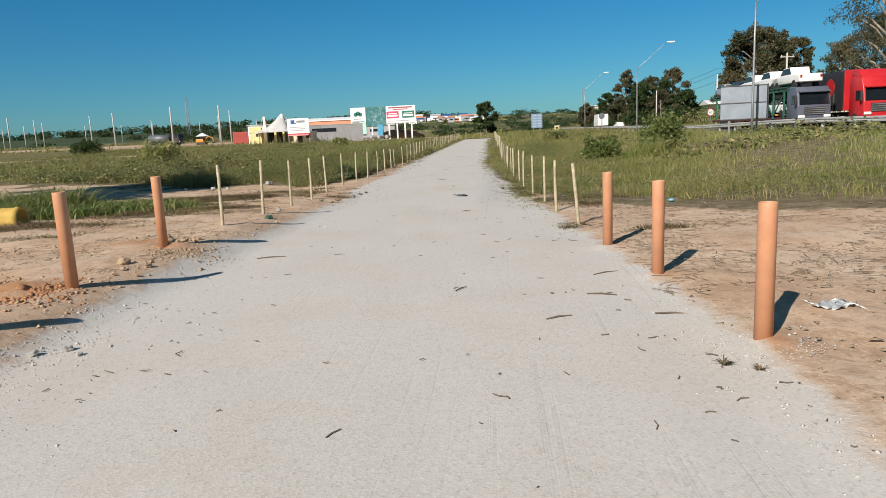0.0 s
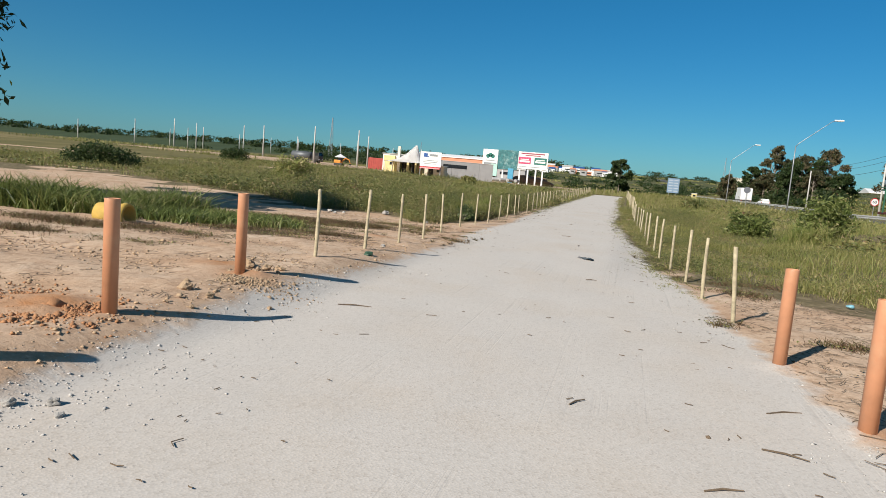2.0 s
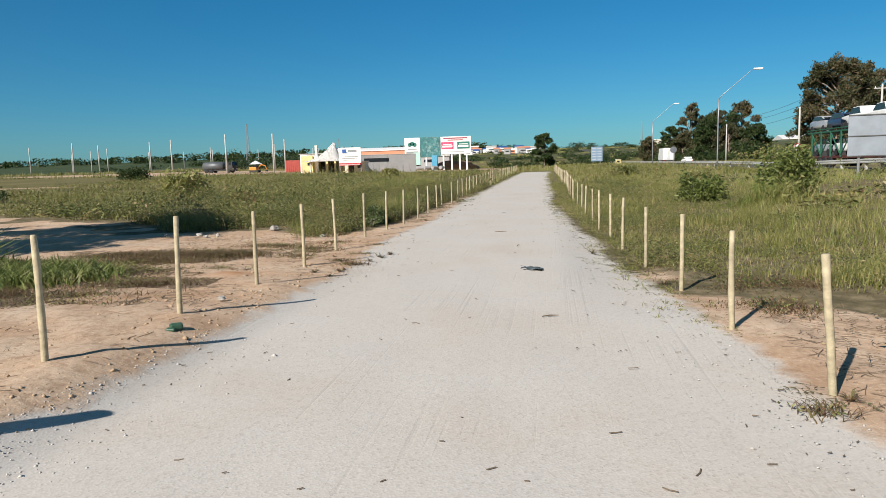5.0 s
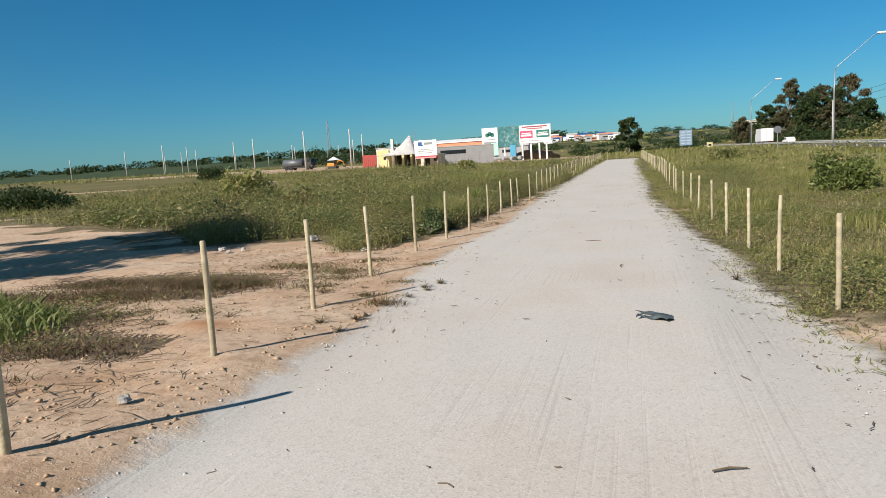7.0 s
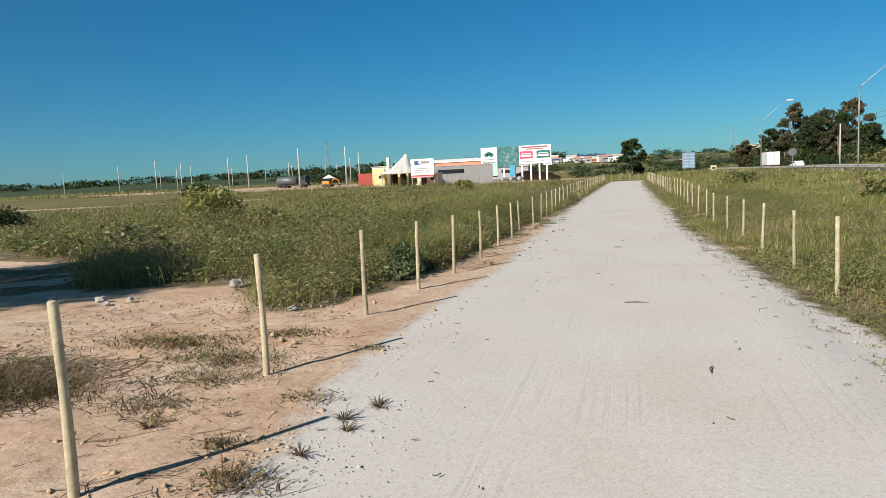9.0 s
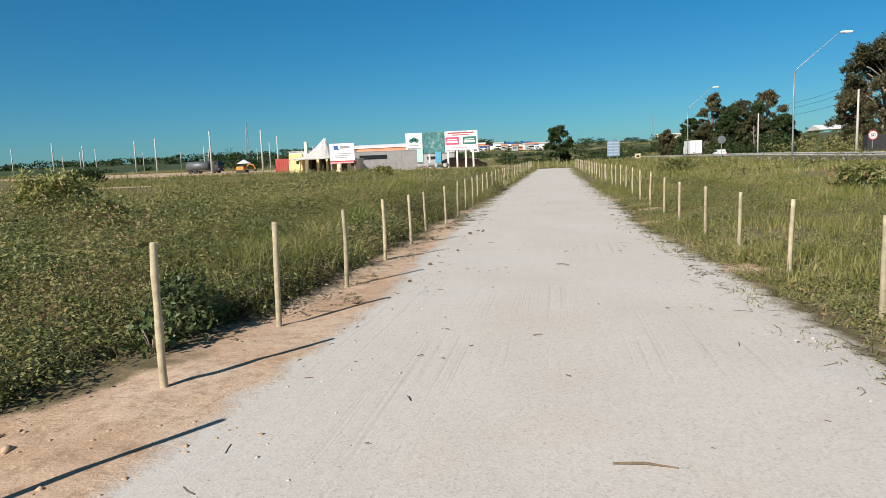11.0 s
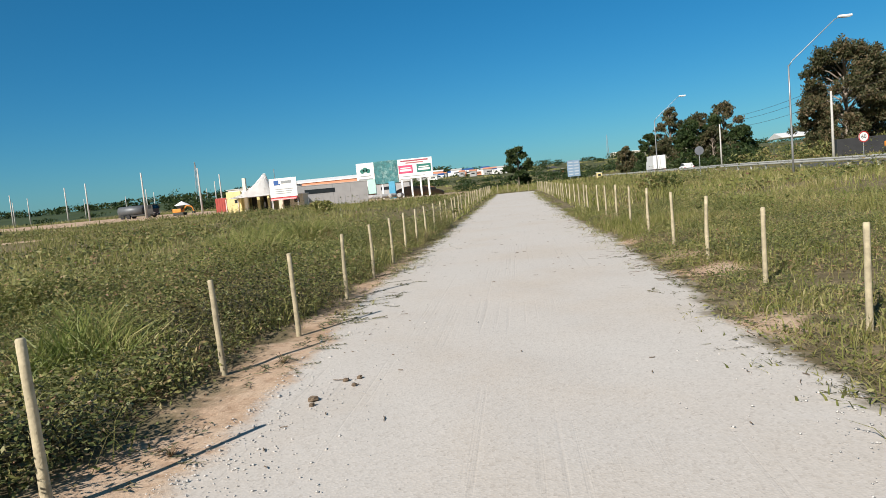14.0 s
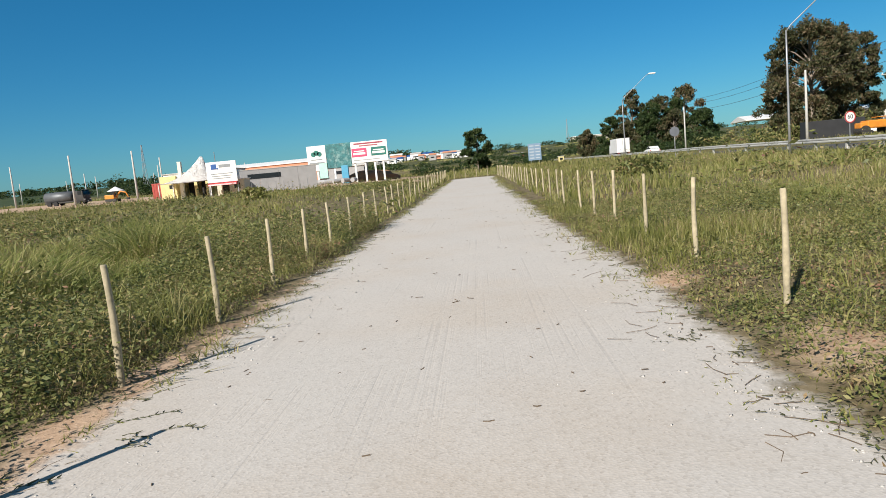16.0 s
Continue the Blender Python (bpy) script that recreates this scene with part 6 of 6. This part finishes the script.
# containers, tanker, digger, sunshade
for x, y, L, tall, rz in [(-61.3, 164, 6.1, 2.9, 4), (-67.5, 176, 2.6, 2.6, 10)]:
    t = thing("shipping_container", at(x, y), "red corrugated steel container in the yard", "container", "containers", rz=rz)
    part("shell", a_box((0, 0, tall / 2), (L, 2.4, tall), 0.04), RUST, t)
    for k in range(int(L / 0.5)):
        part("rib", a_box((-L / 2 + 0.3 + 0.5 * k, -1.22, tall / 2), (0.2, 0.06, tall - 0.3), 0.01), RUST, t)
t = thing("tanker_lorry", at(-81.2, 165), "dark tanker lorry parked in the yard", "lorry", rz=90)
bm = bmesh.new()
lathe(bm, [(0.3, -2.9), (1.05, -2.7), (1.1, 0), (1.05, 2.7), (0.3, 2.9)], 18)
o = part("tank", bm, surface("dark_tank", (0.12, 0.13, 0.14), 0.15, 1, 0.5, 0.3), t, flat=False)
o.matrix_local = pose(0, 3.2, 1.75, 90, 0, 0)
cab(t, -2.4, CHASSIS, 2.6, False)
part("chassis", a_box((0, 2, 0.7), (1.6, 8, 0.3), 0.03), CHASSIS, t)
lorry_wheels(t, [-1.2, 3.5, 4.8], 0.48)
ORANGE = surface("orange_machine", (0.68, 0.25, 0.03), 0.12, 1.5, 0.5, 0, 0.1, 10, (0.3, 0.15, 0.06), 0.4)


def digger(x, y, rz, label):
    t = thing("excavator", at(x, y), label, "excavator", rz=rz)
    for sx in (-1.0, 1.0):
        part("track", a_box((sx, 0, 0.4), (0.5, 3.2, 0.8), 0.15), CHASSIS, t)
    part("body", a_box((0, 0.4, 1.4), (2.2, 2.6, 1.1), 0.12), ORANGE, t)
    part("cab", a_box((-0.6, -0.5, 2.1), (0.9, 1.2, 1.4), 0.08), GLASS, t)
    bm = bmesh.new()
    tube(bm, [(0.3, -0.8, 1.5), (0.3, -2.2, 2.7), (0.3, -3.6, 2.3)], [0.25, 0.22, 0.16], 8)
    part("boom", bm, ORANGE, t)
    bm = bmesh.new()
    tube(bm, [(0.3, -3.6, 2.4), (0.3, -4.2, 0.9)], [0.15, 0.12], 8)
    part("stick", bm, ORANGE, t)
    part("bucket", a_box((0.3, -4.1, 0.6), (0.9, 0.7, 0.6), 0.1), CHASSIS, t)
    t.scale = (0.72, 0.72, 0.72)


digger(-72.5, 163, 90, "orange excavator working in the yard")
t = thing("sunshade", at(-74.5, 168), "pale striped sunshade on a pole", "parasol")
part("canopy", a_rod((0, 0, 2.1), (0, 0, 3.0), 1.7, 0.05, 16), FABRIC, t)
part("pole", a_rod((0, 0, 0), (0, 0, 2.9), 0.05, n=8), STEEL, t)

# bare concrete poles over the plots
POLES = [(-79.1, 161.3), (-67.4, 162.8), (-78, 196), (-146, 193), (-198, 271), (-154, 216), (-205, 325), (-123, 198), (-210, 367), (-167, 320), (-165, 369), (-100, 240), (-137, 262), (-186, 222), (-118, 330), (-90, 290), (-140, 400), (-230, 300), (-175, 250), (-108, 185), (-240, 250)]
for x, y in POLES:
    t = thing("concrete_pole", at(x, y), "bare tapering concrete pole standing on the plots", "pole", "concrete poles")
    bm = bmesh.new()
    tube(bm, [(0, 0, -0.5), (0, 0, 5), (0, 0, 9.5)], [0.23, 0.18, 0.14], 10)
    part("shaft", bm, CONCRETE, t, flat=False)

# ---- across the highway ----
t = thing("roadside_warehouse", at(78, 190), "long pale warehouse with a low roof", "building", rz=-6)
part("wall", a_box((12, 6, 2.6), (36, 12, 5.8), 0.03), surface("pale_wall", (0.62, 0.60, 0.56), 0.06, 0.4, 0.8), t)
part("roof", slab([(-0.4, 5.5), (6, 6.6), (12.4, 5.5), (12.4, 5.3), (-0.4, 5.3)], 37, 0.02), WHITE, t)
t.children[1].location.x = 12
t = thing("dark_container", at(57, 150), "dark closed container body across the highway", "container", rz=-5)
part("shell", a_box((0, 0, 1.6), (9, 2.5, 2.8), 0.04), CARBLACK, t)
for k in range(3):
    part("skid", a_box((-3 + 3 * k, 0, 0.1), (0.4, 2.4, 0.3), 0.02), CHASSIS, t)
t = thing("road_roller", at(59, 141), "orange construction machine parked across the highway", "machine", rz=95)
part("body", a_box((0, 0, 1.6), (1.9, 4.2, 1.2), 0.2), ORANGE, t)
part("hood", a_box((0, 2.4, 1.5), (1.6, 1.4, 0.9), 0.2), ORANGE, t)
part("canopy", a_box((0, -0.6, 2.6), (1.8, 1.8, 0.12), 0.04), ORANGE, t)
for sx in (-0.8, 0.8):
    part("canopy_post", a_rod((sx, -1.3, 2.0), (sx, -1.3, 2.6), 0.05, n=6), CHASSIS, t)
    wheel(t, sx * 1.2, -1.4, 0.75, 0.5)
part("drum", a_rod((-0.95, 2.4, 0.75), (0.95, 2.4, 0.75), 0.75, n=20), CHASSIS, t)
car(at(66, 152), WHITE, "white van parked across the highway", True, 70)
t = thing("kiosk", at(19, 200), "small pale yellow kiosk beside the highway", "kiosk")
part("wall", a_box((0, 0, 1.2), (2.2, 2.2, 2.4), 0.03), YELLOW, t)
part("roof", a_box((0, 0, 2.45), (2.6, 2.6, 0.15), 0.02), WHITE, t)
part("window", a_box((0, -1.12, 1.4), (1.2, 0.05, 0.8), 0.01), GLASS, t)
t.scale = (0.6, 0.6, 0.6)

# far town, factory and masts on the hill
rng = np.random.default_rng(77)
for k in range(22):
    x, y = -75 + 3.0 * k + rng.normal() * 1.5, 560 + rng.normal() * 25
    sx, tall = rng.uniform(4, 11), rng.uniform(2.5, 5)
    t = thing("far_house", at(x, y), "small pale building in the far settlement", "building", "far settlement")
    part("wall", a_box((0, 0, tall / 2 - 0.5), (sx, 6, tall + 1)), (WHITE, WHITE, GREYWALL, SALMON)[k % 4], t)
    part("roof", slab([(-3.4, tall), (0, tall + 1.0), (3.4, tall), (3.4, tall - 0.2), (-3.4, tall - 0.2)], sx + 0.5, 0), (BLUE, CONCRETE, SALMON, WHITE)[k % 4], t)
    part("window", a_box((0, -3.03, tall * 0.5), (sx * 0.5, 0.05, 0.9)), GLASS, t)
t = thing("far_factory", at(160, 790), "long pale factory on the far hill", "building")
part("wall", a_box((0, 0, 2.5), (110, 20, 6)), surface("cream_wall", (0.6, 0.55, 0.44), 0.06, 0.1, 0.8), t)
part("roof", a_box((0, 0, 5.7), (112, 22, 0.6)), WHITE, t)
for k in range(10):
    part("window", a_box((-50 + 11 * k, -10.1, 3.2), (5, 0.2, 1.2)), GLASS, t)
for x, y, tall in [(100, 780, 26), (-195, 420, 26)]:
    t = thing("lattice_mast", at(x, y), "thin steel lattice mast on the horizon", "mast")
    for sx, sy in ((-1, -1), (1, -1), (1, 1), (-1, 1)):
        part("leg", a_rod((sx * 1.2, sy * 1.2, -0.5), (sx * 0.15, sy * 0.15, tall), 0.12, n=5), STEEL, t)
    for k in range(8):
        f = k / 8
        w = 1.2 * (1 - f) + 0.15 * f
        part("brace", a_rod((-w, -w, tall * f), (w * 0.9, -w * 0.9, tall * (f + 0.12)), 0.07, n=5), STEEL, t)
